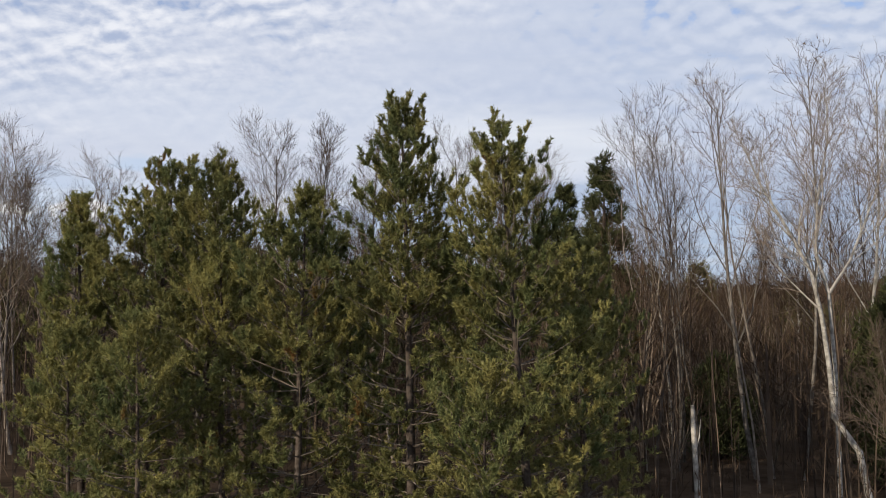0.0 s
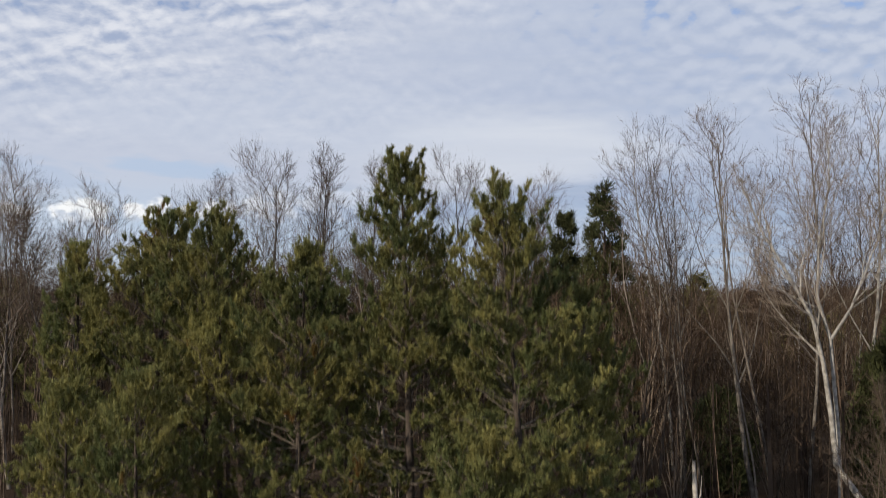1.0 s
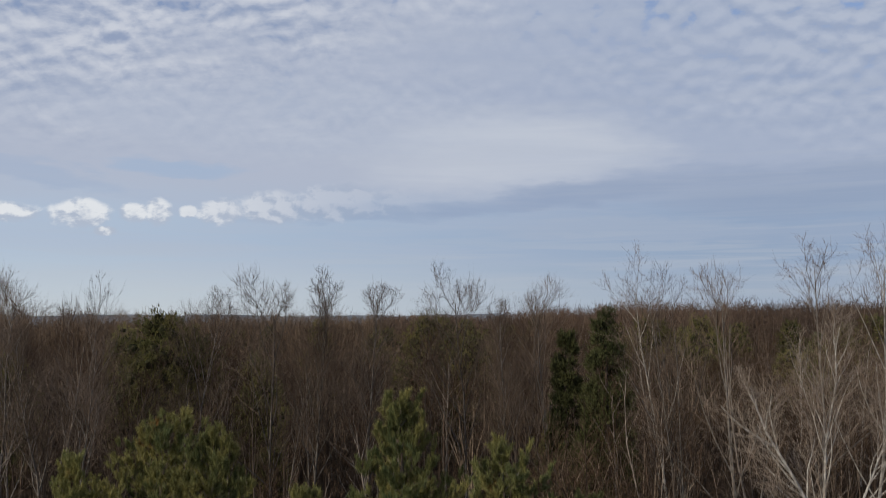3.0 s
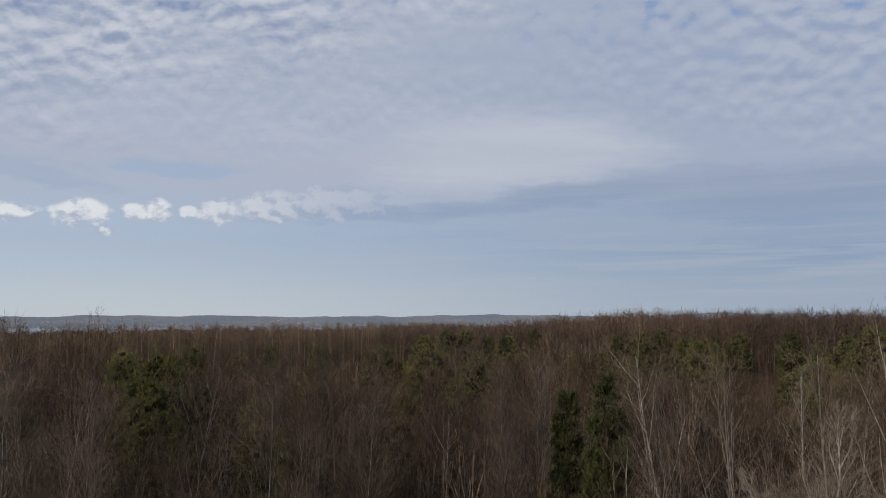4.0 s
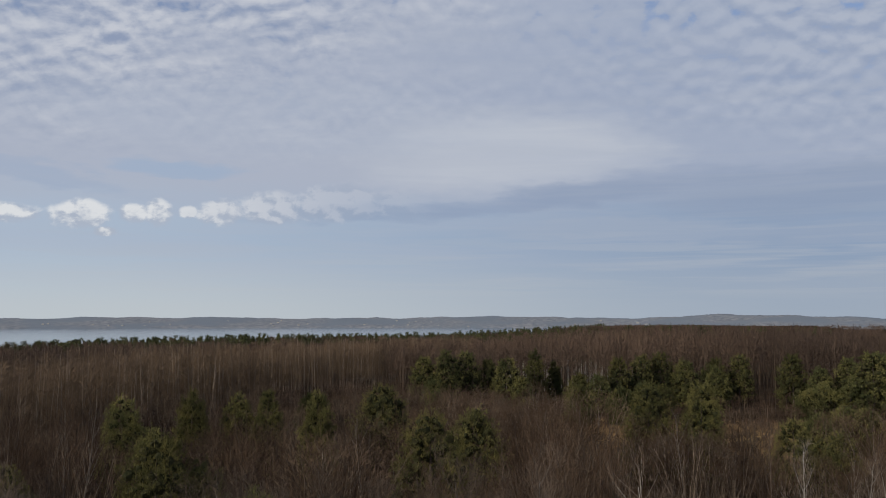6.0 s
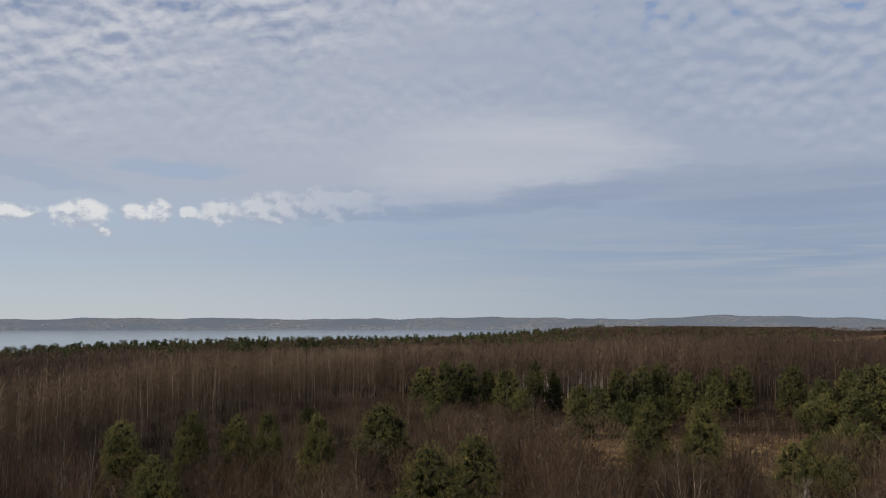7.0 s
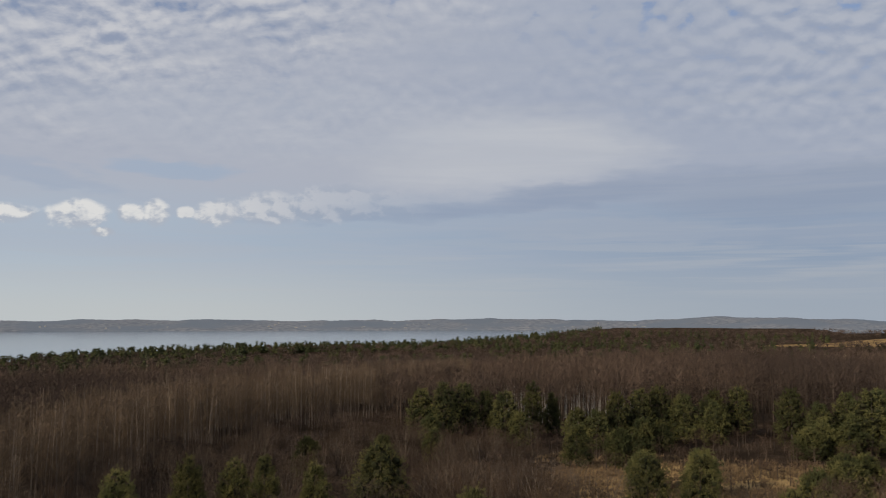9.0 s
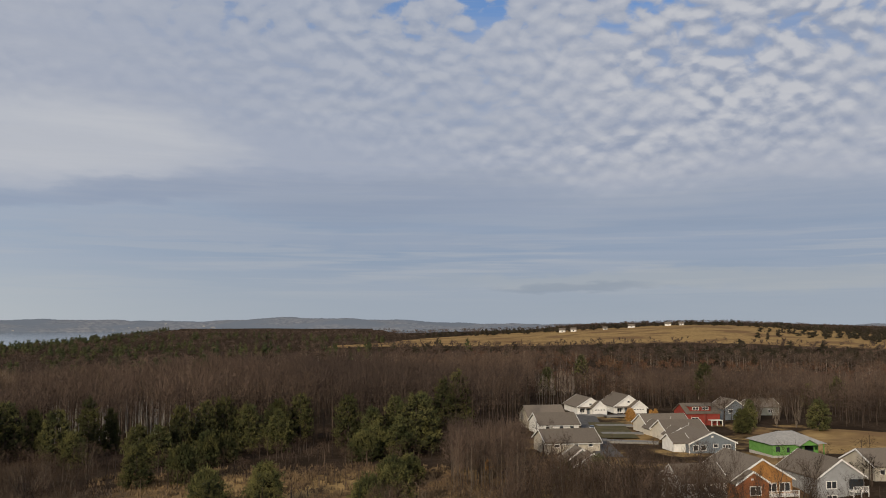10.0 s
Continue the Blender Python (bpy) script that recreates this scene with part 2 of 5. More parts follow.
M_GREY = material("grey_bark", (0.072, 0.063, 0.055), (0.150, 0.136, 0.121), 4, bump=0.4, bump_scale=18, per_object=0.3)
M_PALE = material("pale_bark", (0.36, 0.34, 0.31), (0.17, 0.158, 0.143), 5, bump=0.3, bump_scale=20, per_object=0.15)
M_TWIG = material("twigs", (0.046, 0.031, 0.022), (0.074, 0.051, 0.037), 0.5, per_object=0.2, per_island=0.25)
M_TWIG_PALE = material("pale_twigs", (0.135, 0.108, 0.088), (0.205, 0.172, 0.143), 0.5, per_object=0.12, per_island=0.25)
# lighter copy of the twig brown, with sunlight put into the colour
M_TWIG_SUNLIT = material("sunlit_twigs", (0.080, 0.060, 0.046), (0.130, 0.100, 0.078), 0.5, per_object=0.2, per_island=0.25)
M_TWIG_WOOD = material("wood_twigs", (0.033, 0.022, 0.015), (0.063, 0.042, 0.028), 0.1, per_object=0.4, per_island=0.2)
M_CROWN_TAN = material("tan_twigs", (0.068, 0.047, 0.032), (0.112, 0.079, 0.054), 0.12, per_object=0.3, per_island=0.2)
M_CROWN_GREY = material("grey_twigs", (0.054, 0.042, 0.033), (0.086, 0.067, 0.053), 0.12, per_object=0.3, per_island=0.2)
M_THICKET = material("thicket_twigs", (0.018, 0.013, 0.009), (0.040, 0.028, 0.019), 0.12, per_island=0.2)
M_BRUSH = material("brush", (0.036, 0.024, 0.017), (0.058, 0.040, 0.028), 0.3, per_island=0.35)
M_WOOD_MID = material("wood_thicket", (0.036, 0.024, 0.017), (0.098, 0.065, 0.045), 0.11, per_island=0.2, patch=(0.050, 0.034, 0.026), patch_scale=0.008)
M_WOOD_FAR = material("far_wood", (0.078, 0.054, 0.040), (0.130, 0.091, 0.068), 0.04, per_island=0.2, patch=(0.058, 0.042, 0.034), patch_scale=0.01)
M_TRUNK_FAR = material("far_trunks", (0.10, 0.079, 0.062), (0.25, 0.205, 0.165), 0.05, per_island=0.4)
M_STALK = material("stalks", (0.045, 0.032, 0.024), (0.074, 0.056, 0.043), 0.4, per_island=0.4)
M_ASPEN_FAR = material("aspen_stand", (0.090, 0.063, 0.041), (0.158, 0.113, 0.075), 0.09, per_island=0.3)
M_GRASS = material("dry_grass", (0.14, 0.095, 0.052), (0.20, 0.14, 0.078), 0.25, per_island=0.25, patch=(0.11, 0.075, 0.045), patch_scale=0.03)


def ground_material():
    """Leaf litter under the trees, dry grass where the attribute 'meadow' is high, with a ragged edge between."""
    m = material("forest_floor", (0.038, 0.027, 0.019), (0.066, 0.047, 0.033), 0.8, bump=0.6, bump_scale=6, patch=(0.032, 0.023, 0.016), patch_scale=0.05, spec=0.0)
    t = m.node_tree
    b = t.nodes["Principled BSDF"]
    litter = b.inputs["Base Color"].links[0].from_socket
    where = node(t, "ShaderNodeNewGeometry").outputs["Position"]
    grass = blend(t, ramp(t, noisy(t, where, 0.15, 6.0, 0.65), 0.35, 0.65), (0.25, 0.162, 0.072, 1), (0.37, 0.25, 0.108, 1))
    grass = blend(t, ramp(t, noisy(t, where, 0.012, 5.0, 0.6), 0.45, 0.62), grass, (0.19, 0.118, 0.062, 1))
    edge = node(t, "ShaderNodeAttribute", attribute_name="meadow").outputs["Fac"]
    edge = calc(t, "ADD", edge, calc(t, "MULTIPLY", calc(t, "SUBTRACT", noisy(t, where, 0.06, 5.0, 0.6), 0.5), 0.9))
    t.links.new(blend(t, ramp(t, edge, 0.42, 0.58), litter, grass), b.inputs["Base Color"])
    return m


M_GROUND = ground_material()


# ================= mesh helpers =================
np.random.seed(4)

class Heap:
    """Vertices and faces that gather into one mesh."""

    def __init__(self):
        self.v, self.f, self.n = [], [], 0

    def add(self, verts, faces):
        self.v.append(np.asarray(verts, float).reshape(-1, 3))
        self.f.append(np.asarray(faces, int) + self.n)
        self.n += len(self.v[-1])

    def tube(self, points, radii, sides=4):
        """A tapered tube along points, closed to a tip at its end."""
        p = np.asarray(points, float)
        k = len(p)
        d = np.gradient(p, axis=0)
        d /= np.linalg.norm(d, axis=1)[:, None] + 1e-9
        ref = np.array([0.31, 0.95, 0.05]) if abs(d[0, 2]) > 0.7 else np.array([0.0, 0.0, 1.0])
        u = np.cross(d, ref)
        u /= np.linalg.norm(u, axis=1)[:, None] + 1e-9
        w = np.cross(d, u)
        a = np.arange(sides) * 2 * np.pi / sides
        ring = u[:, None] * np.cos(a)[None, :, None] + w[:, None] * np.sin(a)[None, :, None]
        v = (p[:, None] + ring * np.asarray(radii)[:, None, None]).reshape(-1, 3)
        f = []
        for i in range(k - 1):
            for j in range(sides):
                q, s = i * sides + j, i * sides + (j + 1) % sides
                f += [(q, s, s + sides), (q, s + sides, q + sides)]
        self.add(v, f)

    def lump(self, middle, size, rng):
        """A rough many-sided lump."""
        q = (1 + 5 ** 0.5) / 2
        v = np.array([(-1, q, 0), (1, q, 0), (-1, -q, 0), (1, -q, 0), (0, -1, q), (0, 1, q), (0, -1, -q), (0, 1, -q), (q, 0, -1), (q, 0, 1), (-q, 0, -1), (-q, 0, 1)]) / 1.9
        f = [(0, 11, 5), (0, 5, 1), (0, 1, 7), (0, 7, 10), (0, 10, 11), (1, 5, 9), (5, 11, 4), (11, 10, 2), (10, 7, 6), (7, 1, 8),
             (3, 9, 4), (3, 4, 2), (3, 2, 6), (3, 6, 8), (3, 8, 9), (4, 9, 5), (2, 4, 11), (6, 2, 10), (8, 6, 7), (9, 8, 1)]
        self.add(middle + v * size * rng.uniform(0.6, 1.15, (12, 1)), f)

    def slivers(self, base, tip, width):
        """Thin three-cornered blades from base to tip."""
        base, tip = np.asarray(base, float), np.asarray(tip, float)
        d = tip - base
        side = np.cross(d, np.random.normal(size=d.shape))
        side *= (np.asarray(width) / 2 / (np.linalg.norm(side, axis=1) + 1e-9))[:, None]
        v = np.stack([base - side, base + side, tip], 1).reshape(-1, 3)
        self.add(v, np.arange(len(v)).reshape(-1, 3))

    def arrays(self):
        return (np.concatenate(self.v), np.concatenate(self.f)) if self.v else (np.zeros((0, 3)), np.zeros((0, 3), int))


def mesh_of(name, arrays, mat, smooth=False, second=None, which=None):
    v, f = arrays
    me = bpy.data.meshes.new(name)
    me.vertices.add(len(v))
    me.vertices.foreach_set("co", v.astype(np.float32).ravel())
    me.loops.add(f.size)
    me.loops.foreach_set("vertex_index", f.astype(np.int32).ravel())
    me.polygons.add(len(f))
    me.polygons.foreach_set("loop_start", np.arange(0, f.size, 3, dtype=np.int32))
    me.materials.append(mat)
    if second:
        me.materials.append(second)
        me.polygons.foreach_set("material_index", np.asarray(which, np.int32))
    me.polygons.foreach_set("use_smooth", np.full(len(f), smooth))
    me.update(calc_edges=True)
    return me


def child(name, me, parent, label=""):
    ob = new(name, me)
    ob.parent = parent
    if label:
        tagged(ob, label)
    return ob


def smooth(a, b, x):
    t = np.clip((np.asarray(x, float) - a) / (b - a), 0, 1)
    return t * t * (3 - 2 * t)


# ================= the lie of the land =================
LAKE = -22.0


def shore(az):
    """Distance of the near shore by bearing in degrees, clockwise from straight ahead."""
    return np.interp(az, [-100, -40, -27, -20, -12, 0, 5, 8, 9.5, 11, 23, 25, 34, 37, 180],
                     [800, 840, 900, 1150, 1300, 1500, 1850, 2400, 3000, 4600, 4600, 3000, 3000, 4600, 4600])


def land(x, y):
    x, y = np.asarray(x, float), np.asarray(y, float)
    r, az = np.hypot(x, y), np.degrees(np.arctan2(x, y))
    h = -1.5 - 3.0 * smooth(50, 260, r)
    h = h + 2.5 * smooth(30, 36, az) * smooth(66, 58, az) * smooth(130, 200, r) * smooth(520, 400, r)
    h = h - 2.2 * smooth(39, 43, az) * smooth(66, 60, az) * smooth(150, 185, r) * smooth(226, 208, r)
    h = h - 7 * smooth(350, 900, r) * smooth(25, 5, az)
    s = shore(az)
    # low ridge behind the cape, and the open hill to the right
    h = h + 7 * np.exp(-((az - 15) / 8.0) ** 2 - ((r - 2000) / 500.0) ** 2)
    h = h + 27 * np.exp(-((az - 44.5) / 9.5) ** 2) * smooth(1000, 2000, r)
    h = h - 6 * np.exp(-((az - 22) / 5.0) ** 2) * smooth(1200, 1700, r)
    h = h + (LAKE - 4 - h) * smooth(s - 130, s + 30, r)
    bumps = 0.35 * np.sin(x * 0.13 + 1) * np.cos(y * 0.11) + 1.0 * np.sin(x * 0.011) * np.cos(y * 0.013 + 2) * smooth(200, 600, r)
    return h + bumps


def meadow(x, y):
    """1 on open dry grass, 0 in the wood."""
    x, y = np.asarray(x, float), np.asarray(y, float)
    r, az = np.hypot(x, y), np.degrees(np.arctan2(x, y))
    a = smooth(160, 185, r) * smooth(262, 236, r) * smooth(4, 9, az) * smooth(36, 30, az) * 0.6
    b = smooth(31, 34, az) * smooth(54, 50, az) * smooth(150, 175, r) * smooth(385, 350, r) * 0.46
    far = np.interp(az, [19, 24, 31], [1420, 1750, 2300])
    c = smooth(19.0, 21.5, az) * smooth(60, 55, az) * smooth(1250, 1400, r) * smooth(far, far - 150, r)
    d = smooth(34, 37, az) * smooth(52, 46, az) * smooth(560, 620, r) * smooth(800, 740, r) * 0.4
    e = smooth(49.5, 51.5, az) * smooth(70, 64, az) * smooth(275, 292, r) * smooth(352, 336, r) * 0.85
    return np.maximum(np.maximum(np.maximum(a, b), np.maximum(c, d)), e)


radii = np.concatenate([[1, 2, 4], np.geomspace(8, 5000, 170)])
angles = np.radians(np.concatenate([np.arange(-180, -45, 5), np.arange(-45, 75, 0.75), np.arange(75, 180, 5)]))
gx, gy = radii[:, None] * np.sin(angles), radii[:, None] * np.cos(angles)
gv = np.stack([gx, gy, land(gx, gy)], -1).reshape(-1, 3)
gf, na = [], len(angles)
for i in range(len(radii) - 1):
    for j in range(na):
        a, b = i * na + j, i * na + (j + 1) % na
        gf += [(a, b + na, b), (a, a + na, b + na)]
# the patch under the camera closes the rings
gv = np.concatenate([gv, [(0, 0, float(land(0, 0)))]])
gf += [(len(gv) - 1, j, (j + 1) % na) for j in range(na)]
ground = new("ground", mesh_of("ground", (gv, np.array(gf)), M_GROUND, True))
ground.data.attributes.new("meadow", "FLOAT", "POINT").data.foreach_set("value", meadow(gv[:, 0], gv[:, 1]).astype(np.float32))
tagged(ground, "forest floor with brown leaf litter and dry meadow", "ground", kind="structure")

# ================= trees =================
def wander(start, way, length, steps, bend, lift, rng):
    """A crooked line of points that grows along way and turns slowly upwards."""
    p, d, out = np.array(start, float), np.array(way, float), [np.array(start, float)]
    for _ in range(steps):
        d = d + rng.normal(size=3) * bend + np.array([0, 0, lift])
        d /= np.linalg.norm(d)
        p = p + d * length / steps
        out.append(p)
    return np.array(out), d


def tilted(d, angle, spin):
    """A direction at angle from d, turned round it by spin."""
    ref = np.array([0, 0, 1.0]) if abs(d[2]) < 0.9 else np.array([1.0, 0, 0])
    u = np.cross(d, ref)
    u /= np.linalg.norm(u)
    w = np.cross(d, u)
    return d * math.cos(angle) + (u * math.cos(spin) + w * math.sin(spin)) * math.sin(angle)


def bare_tree(seed, tall, girth, style="aspen", fine=2, lean=0.0, stems=None, full=1.0):
    """Trunk with limbs, and twigs, of a leafless tree."""
    rng = np.random.default_rng(seed)
    wood, twigs = Heap(), Heap()
    spin = rng.uniform(0, 6.3)

    def grow(start, way, length, radius, level, first, line=None):
        steps = (6, 4, 2, 2)[level]
        pts, end = wander(start, way, length, steps, (0.05, 0.12, 0.16, 0.2)[min(level, 3)], (0.01, 0.10, 0.12, 0.10)[min(level, 3)], rng)
        if line is not None:
            pts = np.array(line, float)
        taper = np.linspace(radius, radius * (0.25 if level else 0.18), len(pts))
        if level >= 2 and fine < 3:
            twigs.slivers(pts[:1], pts[-1:], np.array([radius * 2]))
        else:
            (wood if level <= 1 else twigs).tube(pts, taper, 6 if level == 0 else 3)
        if level >= fine:
            m = 6
            at = rng.integers(1, len(pts), m)
            d = np.array([tilted(end, rng.uniform(0.15, 0.6), rng.uniform(0, 6.3)) for _ in range(m)]) + np.array([0, 0, 0.25])
            twigs.slivers(pts[at], pts[at] + d * length * rng.uniform(0.4, 1.0, m)[:, None], max(radius * 0.4, 0.008 if fine > 2 else 0.016) * np.ones(m))
            return
        count = ((22, 8, 5), (12, 9, 6), (12, 8, 6))[("aspen", "maple", "birch").index(style)][min(level, 2)]
        count = max(3, round(count * full))
        for i in range(count):
            f = first + (1 - first) * (i + rng.uniform(0, 0.9)) / count
            f = min(f, 0.98)
            q = f * (len(pts) - 1)
            j = int(q)
            p = pts[j] + (pts[min(j + 1, len(pts) - 1)] - pts[j]) * (q - j)
            here = pts[min(j + 1, len(pts) - 1)] - pts[j]
            here = here / (np.linalg.norm(here) + 1e-9)
            if level == 0:
                angle = {"aspen": rng.uniform(0.25, 0.55), "maple": rng.uniform(0.3, 0.6), "birch": rng.uniform(0.3, 0.7)}[style]
                reach = {"aspen": 0.40, "maple": 0.66, "birch": 0.55}[style] * (1.15 - 0.75 * (f - first) / (1 - first)) * tall * rng.uniform(0.6, 1.0) * 0.62
            else:
                angle, reach = rng.uniform(0.4, 0.9), length * rng.uniform(0.35, 0.7) * (1.2 - 0.6 * f)
            grow(p, tilted(here, angle, i * 2.4 + spin + rng.uniform(-0.5, 0.5)), reach, max(radius * (0.5 - 0.25 * f), 0.008), level + 1, 0.25)

    first = {"aspen": 0.38, "maple": 0.3, "birch": 0.35}[style]
    for k, line in enumerate(stems or ()):
        grow(line[0], (0, 0, 1), tall, girth * (1, 0.65, 0.45)[k % 3], 0, (0.5, 0.45, 0.2)[k % 3], line)
    if stems:
        return wood.arrays(), twigs.arrays()
    grow((0, 0, -0.3), tilted(np.array([0, 0, 1.0]), lean, 0.0), tall * 0.98, girth, 0, first)
    return wood.arrays(), twigs.arrays()


def fan_tree(seed, tall, reach, stems=9, hair=1200):
    """Stems and twigs of a leafless tree that fans out from its foot into a round crown."""
    rng = np.random.default_rng(seed)
    wood, twigs = Heap(), Heap()
    az = np.arange(stems) * 2.4 + rng.uniform(-0.4, 0.4, stems)
    ends, ways = [], []
    for k in range(stems):
        out = rng.uniform(0.25, 0.75) * reach
        top = tall * (0.93 - 0.28 * (out / reach) ** 2) * rng.uniform(0.85, 1.0)
        q = np.linspace(0, 1, 6)[:, None]
        side = np.array([math.cos(az[k]), math.sin(az[k]), 0])
        line = side * out * q ** 1.15 + np.array([0, 0, 1]) * (top * q - 0.3) + rng.normal(size=(6, 3)) * 0.012 * tall * q
        wood.tube(line, np.linspace(0.085, 0.015, 6) * tall / 13, 3)
        for i in range(9):
            f = rng.uniform(0.3, 0.98) * 5
            p = line[int(f)] + (line[min(int(f) + 1, 5)] - line[int(f)]) * (f - int(f))
            d = np.array([side[0] * 0.35, side[1] * 0.35, 1.1]) + rng.normal(size=3) * np.array([0.45, 0.45, 0.2])
            e = p + d * tall * rng.uniform(0.08, 0.2)
            wood.slivers([p], [e], [0.05 * tall / 13])
            ends.append(p + (e - p) * rng.uniform(0.3, 1))
            ways.append(d)
    # a haze of fine upswept twigs that fills the dome
    a, u = rng.uniform(0, 6.28, hair), rng.uniform(0.05, 1, hair) ** 0.5
    dome = np.stack([np.cos(a) * u * reach, np.sin(a) * u * reach, tall * (0.5 + 0.42 * np.sqrt(1 - u ** 2) * rng.uniform(0.35, 1, hair) ** 0.5)], 1)
    b = np.concatenate([dome, np.repeat(np.array(ends), 4, 0)])
    d = np.concatenate([np.stack([np.cos(a) * u * 0.9, np.sin(a) * u * 0.9, np.full(hair, 0.75)], 1), np.repeat(np.array(ways), 4, 0)])
    d = d + rng.normal(size=d.shape) * np.array([0.42, 0.42, 0.25])
    twigs.slivers(b, b + d * tall * rng.uniform(0.022, 0.058, (len(b), 1)), np.full(len(b), 0.024 * tall / 13 + 0.008))
    return wood.arrays(), twigs.arrays()


def pine_tree(seed, tall, reach, low=0.04, tuft=30, whorl=0.46, needle=0.125, width=0.030, shape=1.35, brush=0.26):
    """Trunk, branches and needles of a pine with whorls of upswept branches and brush-like tufts."""
    rng = np.random.default_rng(seed)
    trunk, limbs = Heap(), Heap()
    pts, _ = wander((0, 0, -0.3), (0, 0, 1), tall + 0.2, 9, 0.02, 0.03, rng)
    trunk.tube(pts, np.linspace(0.013 * tall, 0.02, len(pts)), 7)
    nb, nd = [], []
    z = low * tall
    while z < tall * 0.985:
        f = z / tall
        full = reach * (1 - max(0, (f - 0.3) / 0.7) ** shape) ** 0.85 + 0.15
        j = f * (len(pts) - 1)
        core = pts[int(j)] + (pts[min(int(j) + 1, len(pts) - 1)] - pts[int(j)]) * (j - int(j))
        count = rng.integers(5, 8) if f < 0.9 else 4
        spin = rng.uniform(0, 6.3)
        for i in range(count):
            if rng.random() < 0.10:
                continue
            az = spin + i * 6.283 / count + rng.uniform(-0.4, 0.4)
            long = full * rng.uniform(0.5, 1.15)
            rise = 0.0 + 0.8 * f ** 2 + rng.uniform(-0.15, 0.2)
            d = np.array([math.cos(az), math.sin(az), rise])
            d /= np.linalg.norm(d)
            line, end = wander(core, d, long, 5, 0.11, 0.04 + 0.08 * f, rng)
            limbs.tube(line, np.linspace(0.008 + 0.006 * long, 0.005, len(line)), 3)
            # side shoots carry clusters of brushes, with gaps between the clusters
            sub = max(2, round(long / (0.50 if f < 0.5 else 0.40)))
            for k in range(sub):
                q = (0.3 if f < 0.5 else 0.25) + (0.7 if f < 0.5 else 0.75) * (k + rng.uniform(0.2, 1)) / sub
                if f < 0.5 and q < 0.66 - 0.6 * f:
                    continue
                q = min(q, 0.999) * (len(line) - 1)
                base = line[int(q)] + (line[int(q) + 1] - line[int(q)]) * (q - int(q))
                turn = (1 if k % 2 else -1) * rng.uniform(0.3, 1.1)
                e = np.array([d[0] * math.cos(turn) - d[1] * math.sin(turn), d[0] * math.sin(turn) + d[1] * math.cos(turn), rng.uniform(0.25, 0.9) + 0.8 * max(0, f - 0.4)])
                e /= np.linalg.norm(e)
                ext = rng.uniform(0.22, 0.48) * (0.7 + 0.22 * long)
                twig, _ = wander(base, e, ext, 3, 0.1, 0.14 + 0.12 * f, rng)
                limbs.slivers(twig[:1], twig[3:], np.array([0.014]))
                lead = (twig[3] - twig[2]) / np.linalg.norm(twig[3] - twig[2])
                for _ in range(5):
                    way = lead + rng.normal(size=3) * 0.5 + np.array([0, 0, 0.35 + 0.5 * f])
                    way /= np.linalg.norm(way)
                    nb.append(twig[3] - lead * rng.uniform(0, 0.22) + way * rng.uniform(0.1, 0.28))
                    nd.append(way)
            nb += [line[-1], line[-1] - d * 0.12]
            nd += [line[-1] - line[-2] + np.array([0, 0, 0.08])] * 2
        z += whorl * rng.uniform(0.75, 1.2) * (1.0 if f < 0.5 else 0.62)
    for k in range(9):
        nb.append(pts[-1] + np.array([rng.normal() * 0.03 * k, rng.normal() * 0.03 * k, -0.13 * k]))
        nd.append(np.array([rng.normal() * 0.05, rng.normal() * 0.05, 0.2]))
    nb, nd = np.array(nb), np.array(nd)
    nd /= np.linalg.norm(nd, axis=1)[:, None]
    n = len(nb)
    b = np.repeat(nb, tuft, 0)
    a = np.repeat(nd, tuft, 0)
    across = np.cross(a, rng.normal(size=a.shape))
    across /= np.linalg.norm(across, axis=1)[:, None] + 1e-9
    # each shoot is a brush: needles all along it, leaning forwards
    b = b + a * (0.06 - rng.uniform(0, 1.0, (n * tuft, 1)) * brush * np.repeat(rng.uniform(0.6, 1.25, n), tuft)[:, None])
    lean = rng.uniform(0.35, 1.15, (n * tuft, 1))
    tips = b + (a * np.cos(lean) + across * np.sin(lean)) * needle * rng.uniform(0.75, 1.15, (n * tuft, 1))
    needles = Heap()
    needles.slivers(b, tips, np.full(n * tuft, width))
    return trunk.arrays(), limbs.arrays(), needles.arrays()


